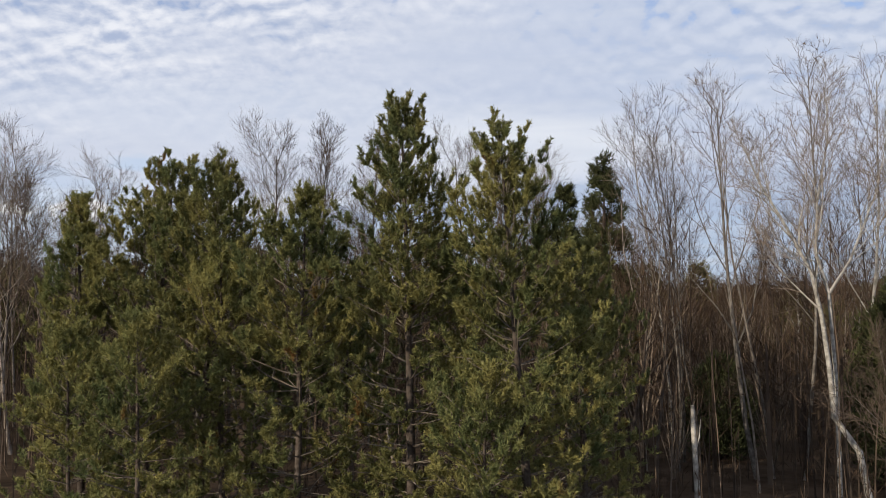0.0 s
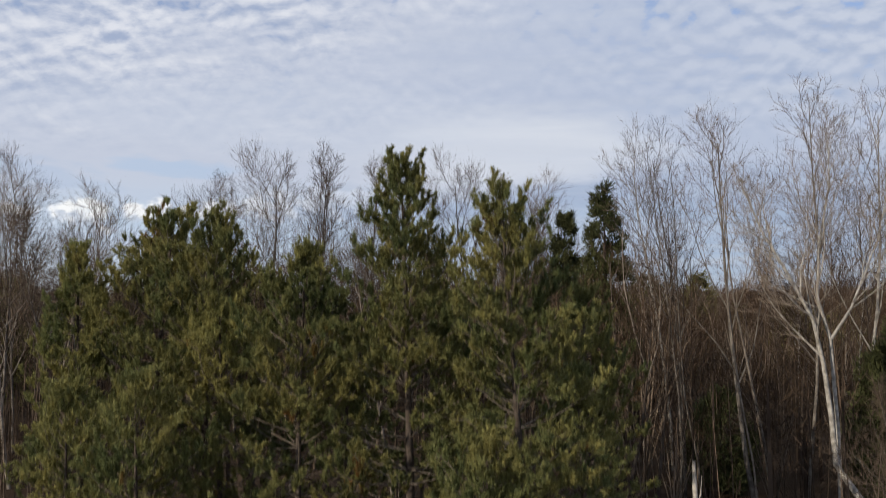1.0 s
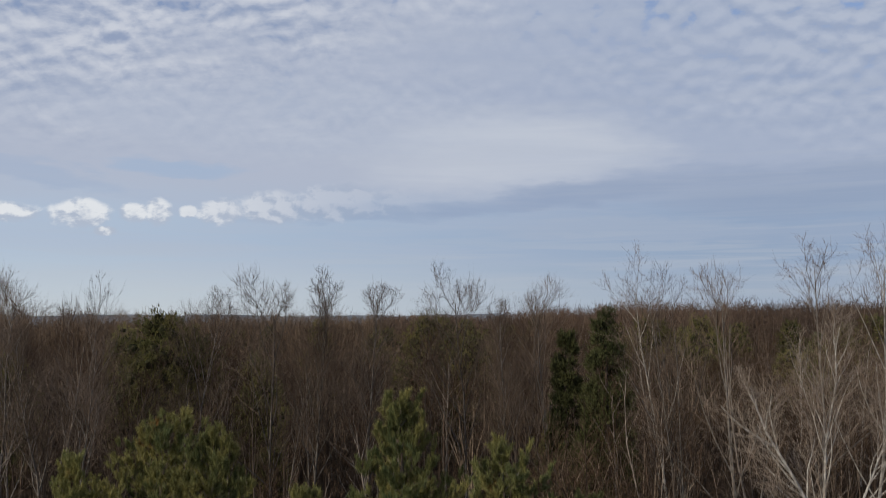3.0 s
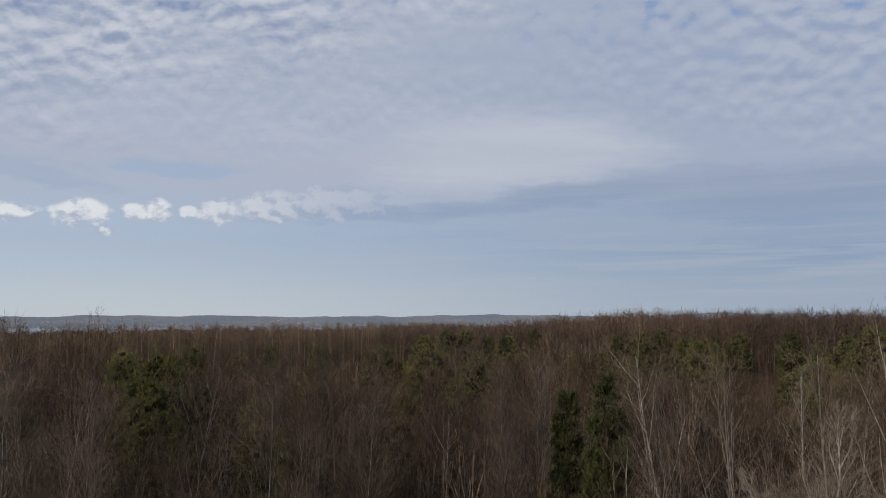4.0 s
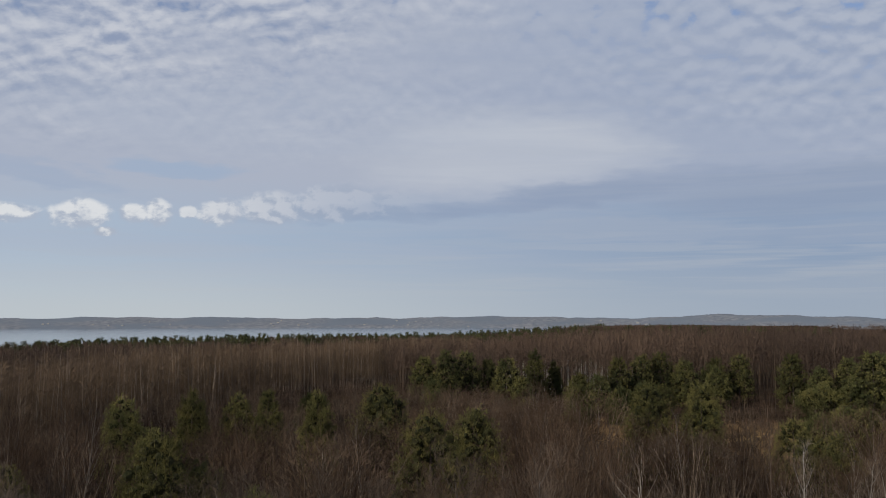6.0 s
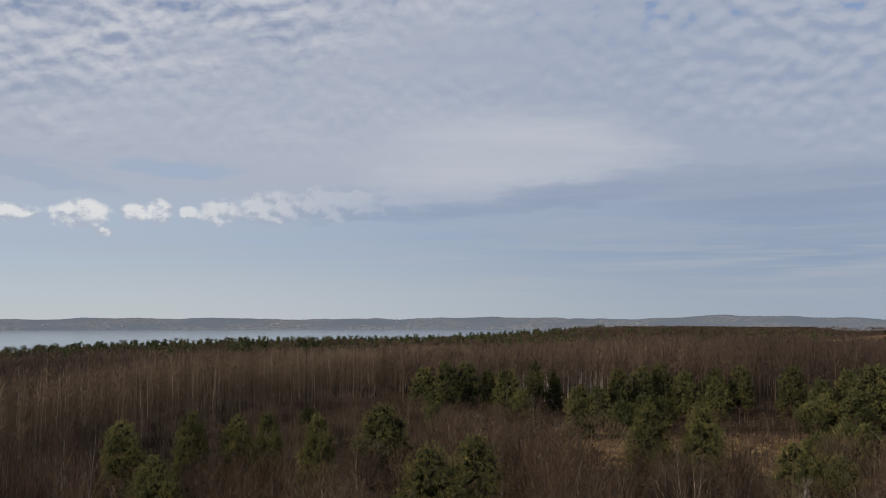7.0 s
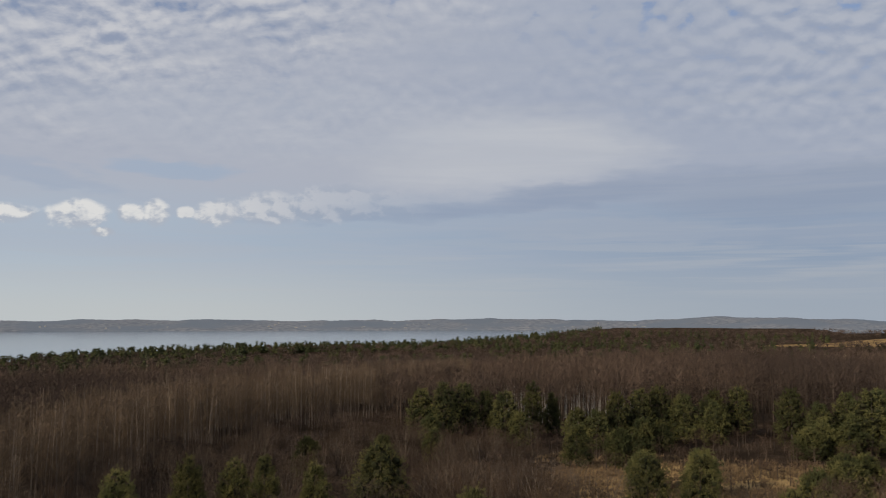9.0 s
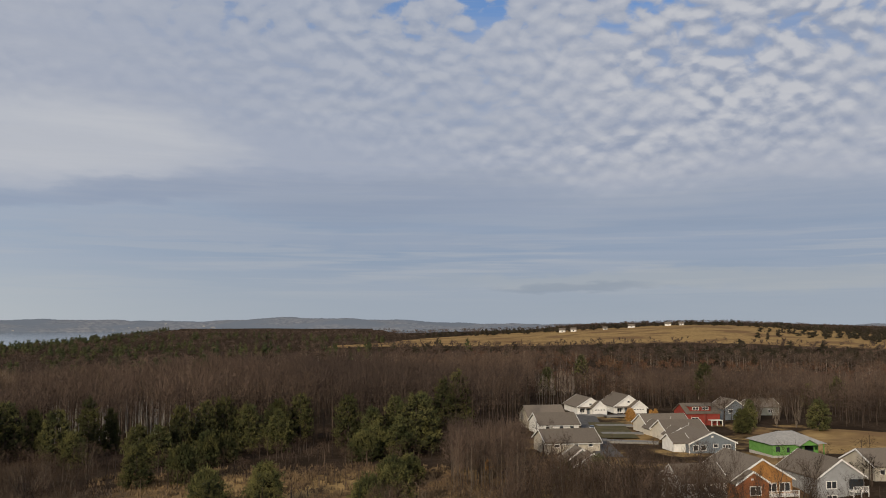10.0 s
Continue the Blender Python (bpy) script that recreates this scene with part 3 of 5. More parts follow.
def cedar_tree(seed, tall, reach, clumps=900, tuft=8, needle=0.42, width=0.085, cone=0.6):
    """Trunk and lobed foliage of a bushy conifer that is green almost to the ground."""
    rng = np.random.default_rng(seed)
    trunk, leaf, core = Heap(), Heap(), Heap()
    trunk.tube([(0, 0, -0.4), (0, 0, tall * 0.5), (0, 0, tall * 0.9)], [0.014 * tall, 0.01 * tall, 0.02], 6)
    count = 84
    u = np.linspace(0.07, 0.95, count) + rng.uniform(-0.03, 0.03, count)
    body = np.clip(1 - np.clip((u - 0.28) / 0.74, 0, 1) ** 2, 0, 1) ** (cone + 0.12) * (0.75 + 0.25 * np.clip(u / 0.25, 0, 1))
    az = np.arange(count) * 2.4 + rng.uniform(-0.5, 0.5, count)
    size = reach * (0.11 + 0.22 * body) * rng.uniform(0.7, 1.3, count)
    off = np.maximum(reach * body * rng.uniform(0.75, 1.12, count) - size, 0.04 * reach)
    mid = np.stack([off * np.cos(az), off * np.sin(az), u * tall], 1)
    share = size ** 2 / np.sum(size ** 2)
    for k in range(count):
        # filler lumps inside, coloured as shade on the conifers; tufts outside
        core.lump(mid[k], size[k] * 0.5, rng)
        n = max(8, int(clumps * share[k]))
        out = rng.normal(size=(n, 3)) + np.array([math.cos(az[k]), math.sin(az[k]), 0.5]) * 0.7
        out /= np.linalg.norm(out, axis=1)[:, None]
        c = mid[k] + out * size[k] * rng.uniform(0.35, 1.2, (n, 1)) * np.array([1, 1, 1.1])
        b = np.repeat(c, tuft, 0) + rng.normal(size=(n * tuft, 3)) * 0.35 * needle
        d = np.repeat(out, tuft, 0) * 0.7 + rng.normal(size=(n * tuft, 3)) * 0.5 + np.array([0, 0, 0.5])
        leaf.slivers(b, b + d * needle * rng.uniform(0.5, 1.1, (n * tuft, 1)), np.full(n * tuft, width))
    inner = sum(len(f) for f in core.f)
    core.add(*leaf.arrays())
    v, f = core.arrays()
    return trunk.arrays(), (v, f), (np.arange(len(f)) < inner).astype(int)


def bare_thing(name, label, group, seed, tall, girth, style, fine, lean, bark, twig_mat, m, full=1.0):
    wood, twigs = bare_tree(seed, tall, girth, style, fine, lean, None, full)
    ob = tagged(new(name), label, "tree", group)
    child("trunk", mesh_of("trunk", wood, bark, True), ob)
    child("crown", mesh_of("crown", twigs, twig_mat), ob, "leafless crown of fine twigs")
    ob.matrix_basis = m
    return ob


def pine_thing(label, group, m, mat=None, **shape):
    trunk, limbs, needles = pine_tree(**shape)
    ob = tagged(new("pine_tree"), label, "tree", group)
    child("trunk", mesh_of("trunk", trunk, M_BARK, True), ob)
    child("branchwork", mesh_of("branchwork", limbs, M_DEAD), ob)
    child("foliage", mesh_of("foliage", needles, mat or M_NEEDLE), ob, "green needles in brush-like tufts")
    ob.matrix_basis = m
    return ob


def stand(x, y, turn=0.0, scale=1.0, wide=None):
    return pose(x, y, float(land(x, y)), 0, 0, turn) @ Matrix.Diagonal((wide or scale, wide or scale, scale, 1))


# pines at the wood's edge: place, height of the tip, reach of the lower branches, bluntness of the crown
EDGE = [(-0.85, 23.9, 11.15, 2.45, 2.2), (2.2, 22.5, 10.0, 2.3, 2.6), (-9.7, 28.2, 10.0, 2.8, 3.4), (-7.4, 26.7, 9.8, 2.6, 2.3), (-4.1, 24.5, 8.4, 2.6, 2.2),
        (-11.9, 29.0, 8.8, 1.8, 2.2), (4.6, 28.5, 7.4, 2.2, 2.2), (-6.3, 25.4, 7.0, 2.4, 2.2), (-3.2, 28.5, 6.0, 2.2, 2.2), (0.9, 26.5, 6.6, 2.0, 2.2),
        (-10.2, 24.0, 4.6, 1.8, 2.2), (-8.0, 23.2, 5.0, 2.1, 2.2), (3.9, 24.2, 5.0, 1.6, 2.2), (0.9, 21.3, 3.8, 1.9, 2.2)]
PINE_LABEL = "green pine with tufted needles standing among other pines"
for k, (x, y, tip, reach, blunt) in enumerate(EDGE):
    pine_thing(PINE_LABEL, "pines at the wood's edge", stand(x, y, 40 * k), seed=k + 1, tall=tip - float(land(x, y)), reach=reach, shape=blunt,
               tuft=32 if k < 7 else 24)

# leafless trees near the pines
NEAR = [("maple_tree", "maple", 12.9, 36.0, 16.4, 0.15, 0.02, 0, 13),
        ("aspen_tree", "aspen", -7.1, 46.6, 16.7, 0.13, 0.02, 0, 15),
        ("aspen_tree", "aspen", -3.7, 44.5, 16.4, 0.13, 0.02, 90, 16), ("aspen_tree", "aspen", -21.1, 46.7, 14.5, 0.12, 0.03, 30, 17),
        ("maple_tree", "maple", -9.5, 48.0, 16.0, 0.14, 0.03, 200, 18), ("maple_tree", "maple", 1.5, 50.0, 16.2, 0.14, 0.03, 100, 19),
        ("aspen_tree", "aspen", 14.6, 35.5, 17.6, 0.11, 0.02, 300, 20), ("maple_tree", "maple", -24.0, 47.0, 15.4, 0.15, 0.05, 20, 21),
        ("aspen_tree", "aspen", 10.2, 38.0, 15.6, 0.09, 0.06, 180, 22), ("maple_tree", "maple", 11.0, 40.0, 16.0, 0.10, 0.08, 180, 23),
        ("maple_tree", "maple", -14.0, 50.0, 15.8, 0.12, 0.03, 250, 24), ("maple_tree", "maple", 6.3, 52.0, 15.8, 0.13, 0.03, 10, 25), ("maple_tree", "maple", -18.6, 45.0, 14.0, 0.11, 0.03, 70, 27), ("maple_tree", "maple", -26.5, 54.0, 15.6, 0.12, 0.03, 140, 28),
        ("aspen_tree", "aspen", 3.4, 47.5, 15.2, 0.11, 0.02, 60, 29),
        ("birch_tree", "birch", 12.0, 46.0, 17.0, 0.13, 0.04, 20, 41), ("birch_tree", "birch", 19.5, 40.5, 18.0, 0.14, 0.04, 120, 42), ("birch_tree", "birch", 32.6, 80.0, 13.6, 0.15, 0.03, 200, 43), ("birch_tree", "birch", 37.5, 79.0, 12.8, 0.14, 0.05, 300, 44)]
LOOK = {"birch_tree": ("leafless pale-barked birch with forked leaning stems", M_PALE, M_TWIG_PALE), "maple_tree": ("leafless grey maple with many upswept limbs", M_GREY, M_TWIG),
        "aspen_tree": ("tall slender leafless aspen with grey-green bark", M_GREY, M_TWIG)}
for name, style, x, y, tall, girth, lean, turn, seed in NEAR:
    label, bark, twig = LOOK[name]
    bare_thing(name, label, "leafless trees at the wood's edge", seed, tall, girth * 0.78, style, 3, lean, bark, twig if seed > 42 else M_TWIG_SUNLIT, stand(x, y, turn), 0.8 if x > 8 else 1.1)

# the large birch at the edge: two crooked stems, the upright one forked
BIRCH = [[(1.3, 0, -1.0), (0.85, 0.2, 2.3), (0.0, 0.1, 3.6), (-0.15, 0, 5.4), (-0.35, 0, 7.3), (-0.75, -0.2, 9.0), (-1.65, -0.3, 10.8), (-2.45, -0.3, 12.3), (-2.9, -0.2, 13.7)],
         [(0.3, 0.5, -0.5), (0.25, 0.4, 4.6), (0.05, 0.3, 8.2), (-0.35, 0.3, 9.8), (-0.2, 0.4, 11.8), (0.25, 0.4, 14.2), (0.2, 0.3, 15.8)],
         [(0.05, 0.3, 8.2), (0.75, 0.2, 9.4), (1.25, 0.1, 10.8), (1.65, 0.0, 12.0), (2.1, 0.0, 14.0)]]
wood, twigs = bare_tree(11, 10.5, 0.125, "birch", 3, 0.0, BIRCH)
ob = tagged(new("birch_tree"), "large leafless white birch with two crooked stems", "tree", "leafless trees at the wood's edge")
child("trunk", mesh_of("trunk", wood, M_PALE, True), ob)
child("crown", mesh_of("crown", twigs, M_TWIG_PALE), ob, "fine pale twigs of a bare crown")
ob.matrix_basis = stand(13.25, 29.5, 0, 0.91, 1.0)

# slight pale birches with forked stems in front of the dark conifer
FORKED = [(8.95, 38.0, 0.055, [[(-0.1, 0, -0.4), (-0.25, 0, 2.0), (-0.15, 0.1, 4.6), (0.05, 0.1, 5.7), (-0.55, 0.1, 7.6), (-0.95, 0.2, 9.6), (-1.0, 0.2, 11.4), (-0.9, 0.2, 12.8)],
                               [(0.05, 0.1, 5.7), (0.45, 0, 7.0), (0.6, 0, 8.8), (0.55, 0.1, 10.4), (0.7, 0.1, 11.8)]]),
          (10.0, 37.0, 0.06, [[(0.9, 0, -0.4), (0.75, 0, 2.2), (0.25, 0, 4.8), (0.1, 0, 7.4), (0.05, 0.1, 10.0), (0.0, 0.1, 12.6), (-0.1, 0.1, 14.6)]]),
          (12.3, 36.0, 0.075, [[(1.3, 0, -0.4), (0.9, 0, 3.0), (0.35, 0, 6.0), (-0.2, 0, 9.0), (-0.5, 0, 11.6), (-0.6, 0, 14.2)]]),
          (11.4, 33.5, 0.05, [[(0.7, 0, -0.4), (0.45, 0, 2.6), (0.0, 0, 5.4), (-0.3, 0, 8.0), (-0.5, 0, 10.2)]])]
for k, (x, y, girth, lines) in enumerate(FORKED):
    wood, twigs = bare_tree(120 + k, 7.0, girth, "birch", 3, 0.0, lines, 0.42)
    ob = tagged(new("birch_tree"), "slight leafless birch with thin leaning pale stems", "tree", "leafless trees at the wood's edge")
    child("trunk", mesh_of("trunk", wood, M_STEM if k != 1 else M_GREY, True), ob)
    child("crown", mesh_of("crown", twigs, M_TWIG_SUNLIT), ob, "sparse fine twigs of a bare crown")
    ob.matrix_basis = stand(x, y)

# brush at the edge of the clearing
bare_thing("bush", "leafless bush with thin spreading grey twigs", "", 26, 6.4, 0.05, "maple", 3, 0.2, M_GREY, M_TWIG_SUNLIT, stand(12.7, 22.0, 30))

# a broken birch stub
stub = Heap()
stub.tube([(0, 0, -0.4), (0.03, 0, 1.8), (-0.04, 0.02, 3.6), (-0.06, 0, 4.3)], [0.10, 0.085, 0.075, 0.05], 7)
stub.tube([(-0.04, 0, 2.9), (0.12, 0, 3.4), (0.16, 0, 3.9)], [0.03, 0.02, 0.008], 4)
ob = new("tree_stub", mesh_of("tree_stub", stub.arrays(), M_PALE, True))
tagged(ob, "broken pale birch stub standing in brush", "stub")
ob.matrix_basis = stand(7.2, 25.0)

# the wood behind, tree by tree
rng = np.random.default_rng(5)
kinds = [bare_thing(n, LOOK[n][0], "leafless trees of the wood", s, 13.0, 0.10, n.split("_")[0], 2, 0.03, M_STEM if n[0] == "b" else M_WOOD_BARK, M_TWIG_WOOD, stand(x, y))
         for n, s, x, y in (("aspen_tree", 31, -16, 42), ("maple_tree", 32, 18, 44), ("maple_tree", 33, 5, 55), ("birch_tree", 34, -13, 52), ("maple_tree", 35, -2, 60))]
# dense conifers: place, height of the tip, reach, bluntness
CEDARS = [(8.75, 46.6, 14.3, 1.5, 0.6), (7.0, 49.7, 13.4, 1.15, 0.6), (-23.5, 72, 14.3, 3.5, 0.5), (-20.2, 73.5, 11.6, 2.8, 0.5), (-14.3, 67.5, 10.7, 2.3, 0.55), (-1.3, 92, 13.8, 4.0, 0.5), (4.4, 116, 11.4, 4.2, 0.5),
          (31.2, 133, 13.6, 4.0, 0.55), (39.3, 133, 14.0, 3.4, 0.5), (-10.8, 158, 11.5, 5.2, 0.5), (-18.3, 128, 13.1, 2.6, 0.55), (-39.6, 138, 12.3, 2.8, 0.55), (-28, 140, 12.6, 2.4, 0.55), (-33, 141, 11.4, 2.8, 0.55),
          (-37.3, 113, 9.3, 3.2, 0.5), (-46.5, 127, 12.2, 3.2, 0.5), (52, 130, 8.5, 3.4, 0.6), (58, 128, 7.0, 3.0, 0.6), (11.5, 62, 7.5, 2.0, 0.7), (8.2, 62.5, 6.5, 1.6, 0.7), (-40, 80, 10.0, 3.0, 0.5), (17.4, 33.0, 6.6, 1.7, 0.6), (13.0, 41.0, 3.2, 1.3, 0.6),
          # the grove
          (89.7, 195, 3.2, 4.5, 0.5), (97, 200, 2.5, 4.0, 0.5), (-6, 284, 11.4, 5, 0.5), (1.0, 281, 13.6, 5, 0.5), (7.5, 287, 13.0, 5, 0.5), (15, 290, 10.0, 4, 0.5), (20, 272, 11.5, 5, 0.7), (30, 285, 13.3, 4.2, 0.6), (37, 290, 9.5, 3, 0.75), (46, 258, 7.0, 4.2, 0.45), (53, 264, 12, 4.6, 0.5), (61, 268, 12.6, 5, 0.5), (68, 272, 13.2, 5, 0.55), (75, 270, 10.5, 5, 0.5),
          (83, 265, 9.0, 4.2, 0.6), (46, 226, 5.0, 4.0, 0.5), (88, 282, 10.5, 5.5, 0.5), (97, 285, 12.0, 5, 0.5), (106, 264, 13.0, 5, 0.6), (112, 258, 9, 4.6, 0.5), (120, 243, 14.4, 7.0, 0.55), (100, 238, 3.5, 4.5, 0.5), (106, 243, 4.5, 4.5, 0.5), (112, 240, 5.5, 4.0, 0.6),
          (-3, 262, 4.5, 4, 0.5), (24, 262, 6, 4, 0.5), (41, 262, 7, 4.5, 0.5), (58, 252, 4.5, 4.0, 0.5), (64, 254, 3.5, 3.6, 0.5), (80, 172, 5.5, 4.6, 0.5), (72, 168, 4.5, 4.0, 0.5), (44, 191, 4.5, 4.0, 0.5), (56, 188, 5.8, 4.2, 0.5), (35, 226, 6.5, 4.0, 0.5), (122, 262, 12.0, 4.6, 0.5), (132, 262, 13.0, 4.6, 0.6), (128, 250, 8.0, 3.6, 0.6), (121, 160, 3.5, 3.6, 0.6),
          (142, 266, 17, 5.0, 0.55), (150, 270, 19, 5.5, 0.5), (324, 327, 15, 5.5, 0.6), (261, 209, 9, 4.0, 0.6), (122, 155, 7.0, 3.4, 0.6), (116, 160, 5.0, 3.0, 0.6), (240, 221, 9, 2.6, 0.8), (232, 217, 6, 3.0, 0.5), (340, 262, 11, 4.5, 0.6), (322, 262, 9, 4.0, 0.6), (318, 421, 16, 5, 0.6), (255, 366, 13, 4.5, 0.6),
          (-2, 236, 4, 3, 0.6), (-14, 214, 5.5, 3.6, 0.6), (-32, 212, 5.0, 3.6, 0.5)]
forms = {}
for k, (x, y, tip, reach, blunt) in enumerate(CEDARS):
    r = math.hypot(x, y)
    band = 0 if r < 60 else (1 if r < 165 else 2)
    tall, reach = tip - float(land(x, y)), reach * (1.2 if band < 2 else 1.08)
    slim = round(min(tall / reach, 6.0) / 1.5)
    key = (band, slim, round(math.log(tall) / 0.5), k % 2)
    if key not in forms:
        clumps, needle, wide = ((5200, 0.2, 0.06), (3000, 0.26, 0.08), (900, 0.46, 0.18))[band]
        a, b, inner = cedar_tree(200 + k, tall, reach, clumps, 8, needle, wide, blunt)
        forms[key] = (tall, reach, mesh_of("trunk", a, M_BARK), mesh_of("foliage", b, (M_NEEDLE_DARK, M_NEEDLE_FAR, M_NEEDLE_GROVE)[band], False, M_CORE_SHADE, inner))
    tall0, reach0, trunk, leaves = forms[key]
    ob = tagged(new("conifer_tree"), "dense olive-green conifer among leafless trees", "tree", "conifers in the wood")
    child("trunk", trunk, ob)
    child("foliage", leaves, ob)
    ob.matrix_basis = stand(x, y, 67 * k, tall / tall0, reach / reach0)

placed = [(e[0], e[1], 1.4) for e in EDGE] + [(e[2], e[3], 1.2) for e in NEAR] + [(c[0], c[1], c[3] * 1.1) for c in CEDARS]
# maples that fan out from the foot
fans, fan_arrays = [], []
for s, x, y, tall, reach in ((301, 21.5, 128, 17.5, 7.0), (302, 13.0, 131, 16.5, 5.5), (303, -9.5, 84, 13.0, 4.4), (304, 28, 100, 14.0, 5.5), (305, 24.5, 66, 12.0, 3.6)):
    wood, twigs = fan_tree(s, tall, reach)
    ob = tagged(new("maple_tree"), "leafless maple fanning out into a round brown crown", "tree", "maples of the wood")
    child("trunk", mesh_of("trunk", wood, M_FAN_SUNLIT), ob)
    child("crown", mesh_of("crown", twigs, (M_CROWN_TAN, M_TWIG_WOOD, M_CROWN_TAN, M_CROWN_GREY, M_TWIG_WOOD)[s - 301]), ob, "rounded crown of fine brown twigs")
    ob.matrix_basis = stand(x, y)
    fans.append((ob, tall, reach))
    fan_arrays.append((wood, twigs))
    placed.append((x, y, reach * 0.8))


def clear_of_conifers(x, y, tall, wide):
    """True where a tree leaves the big conifers of the wood in the open."""
    r, az = math.hypot(x, y), math.atan2(x, y)
    for a, b, tip, reach, _ in CEDARS:
        d = math.hypot(a, b)
        if not (60 < d < 165 and r < d + 2):
            continue
        if abs(az - math.atan2(a, b)) * r < reach * 0.9 * r / d + wide * 0.6 and tall - 2.5 > 25 - (25 - 0.62 * tip) * r / d:
            return False
    return True


made = 0
while made < 165:
    az, r = math.radians(rng.uniform(-34, 58)), math.sqrt(rng.uniform(60 ** 2, 150 ** 2))
    x, y = r * math.sin(az), r * math.cos(az)
    ob, tall, reach = fans[rng.integers(0, 5)]
    size = rng.uniform(0.5, 0.85) if rng.random() < 0.35 or (math.degrees(az) > 10 and r < 105) else rng.uniform(12.5, 17.5) / tall
    if not clear_of_conifers(x, y, tall * size, reach * size):
        continue
    if any((x - a) ** 2 + (y - b) ** 2 < (c + reach * size * 0.45) ** 2 for a, b, c in placed):
        continue
    placed.append((x, y, reach * size * 0.7))
    copy_thing(ob, stand(x, y, rng.uniform(0, 360), size, min(size, 1.1) * rng.uniform(0.8, 1.15)))
    made += 1
# young maples close in front of the conifers, half hiding them
for k, (a, b, tip, wide_c, _) in enumerate(CEDARS):
    d = math.hypot(a, b)
    if not 40 < d < 170:
        continue
    for side in (-1, 1):
        near = (d - wide_c - rng.uniform(2.0, 4.5)) / d
        x, y = a * near + side * rng.uniform(1.2, 3.2), b * near
        ob, tall, reach = fans[(k + side) % 5]
        size = (tip + 5) * rng.uniform(0.48, 0.64) / tall
        copy_thing(ob, stand(x, y, 47 * k, size, size * rng.uniform(0.85, 1.1)))
        placed.append((x, y, reach * size * 0.6))
# rounder, lower crowns farther out, up to the meadow and the aspens
low_crowns, made = [], 0
while made < 120:
    az, r = math.radians(rng.uniform(-34, 33)), math.sqrt(rng.uniform(148 ** 2, 245 ** 2))
    x, y = r * math.sin(az), r * math.cos(az)
    ob, tall, reach = fans[rng.integers(0, 5)]
    size = rng.uniform(7.0, 12.5) / tall
    wide = size * rng.uniform(0.9, 1.25)
    if float(meadow(x, y)) > 0.35 or (math.degrees(az) < 2 and r > 172 + 8.0 * (math.degrees(az) + 27)):
        made += 0.1
        continue
    if any((x - a) ** 2 + (y - b) ** 2 < (c + reach * wide * 0.5) ** 2 for a, b, c in placed):
        made += 0.02
        continue
    placed.append((x, y, reach * wide * 0.7))
    low_crowns.append((x, y, size * tall, wide * reach))
    made += 1
made = 0
while made < 130:
    az, r = math.radians(rng.uniform(-34, 58)), math.sqrt(rng.uniform(31 ** 2, 118 ** 2))
    x, y = r * math.sin(az), r * math.cos(az)
    if y < 27 or (abs(x) < 12 and y < 33) or any((x - a) ** 2 + (y - b) ** 2 < c * c * 0.4 for a, b, c in placed):
        continue
    tall = rng.uniform(0.55, 0.9) if r < 48 else (rng.uniform(0.85, 1.15) if r < 62 else rng.uniform(1.0, 1.3))
    if math.degrees(az) < -20 and 58 < r:
        tall *= 1.12
    if not clear_of_conifers(x, y, tall * 13, 2.5):
        continue
    placed.append((x, y, 1.7))
    kind = (0, 0, 1, 2, 3, 3, 4)[rng.integers(0, 7)]
    copy_thing(kinds[kind], stand(x, y, rng.uniform(0, 360), tall, rng.uniform(0.8, 1.1)))
    made += 1
# bare trees in front of the houses
for k in range(64):
    az, r = math.radians(rng.uniform(31, 47.5) if k < 54 else rng.uniform(47, 54)), rng.uniform(134, 172)
    size = rng.uniform(0.85, 1.4)
    copy_thing(kinds[(0, 1, 2, 4)[k % 4]], stand(r * math.sin(az), r * math.cos(az), k * 50, size, size * rng.uniform(0.8, 1.1)))


# brown maples in front of the lower houses and round the upper ones
for k in range(40):
    if k < 26:
        az, r = math.radians(rng.uniform(35.0, 43.0)), rng.uniform(156, 184)
    else:
        az, r = math.radians(rng.uniform(47.0, 50.5)), rng.uniform(338, 368)
    ob, tall, reach = fans[k % 5]
    size = rng.uniform(11.0, 15.5) / tall
    copy_thing(ob, stand(r * math.sin(az), r * math.cos(az), k * 77, size, size * rng.uniform(0.75, 1.0)))


# ---------------- woods too thick to count, gathered into single meshes ----------------
def plain_bare(seed, tall, count, width, trunk=0.11, low=0.25, steep=(0.7, 2.8)):
    """A slender leafless tree; the first faces are its trunk."""
    g = np.random.default_rng(seed)
    h = Heap()
    lean = g.normal(size=2) * 0.03 * tall
    h.tube([(0, 0, -0.5), (lean[0] * 0.4, lean[1] * 0.4, tall * 0.5), (lean[0], lean[1], tall)], [trunk, trunk * 0.7, trunk * 0.15], 3)
    bark = sum(len(f) for f in h.f)
    z = g.uniform(low, 0.9, count) * tall
    az = g.uniform(0, 6.28, count)
    out = g.uniform(0.0, 0.09, count) * tall * (1.1 - z / tall)
    b = np.stack([np.cos(az) * out + lean[0] * z / tall, np.sin(az) * out + lean[1] * z / tall, z], 1)
    d = np.stack([np.cos(az), np.sin(az), g.uniform(*steep, count)], 1) + g.normal(size=(count, 3)) * 0.25
    d /= np.linalg.norm(d, axis=1)[:, None]
    h.slivers(b, b + d * (g.uniform(0.06, 0.19, count) * tall * (1.15 - 0.6 * z / tall))[:, None], np.full(count, width))
    v, f = h.arrays()
    return v, f, (np.arange(len(f)) < bark).astype(int)


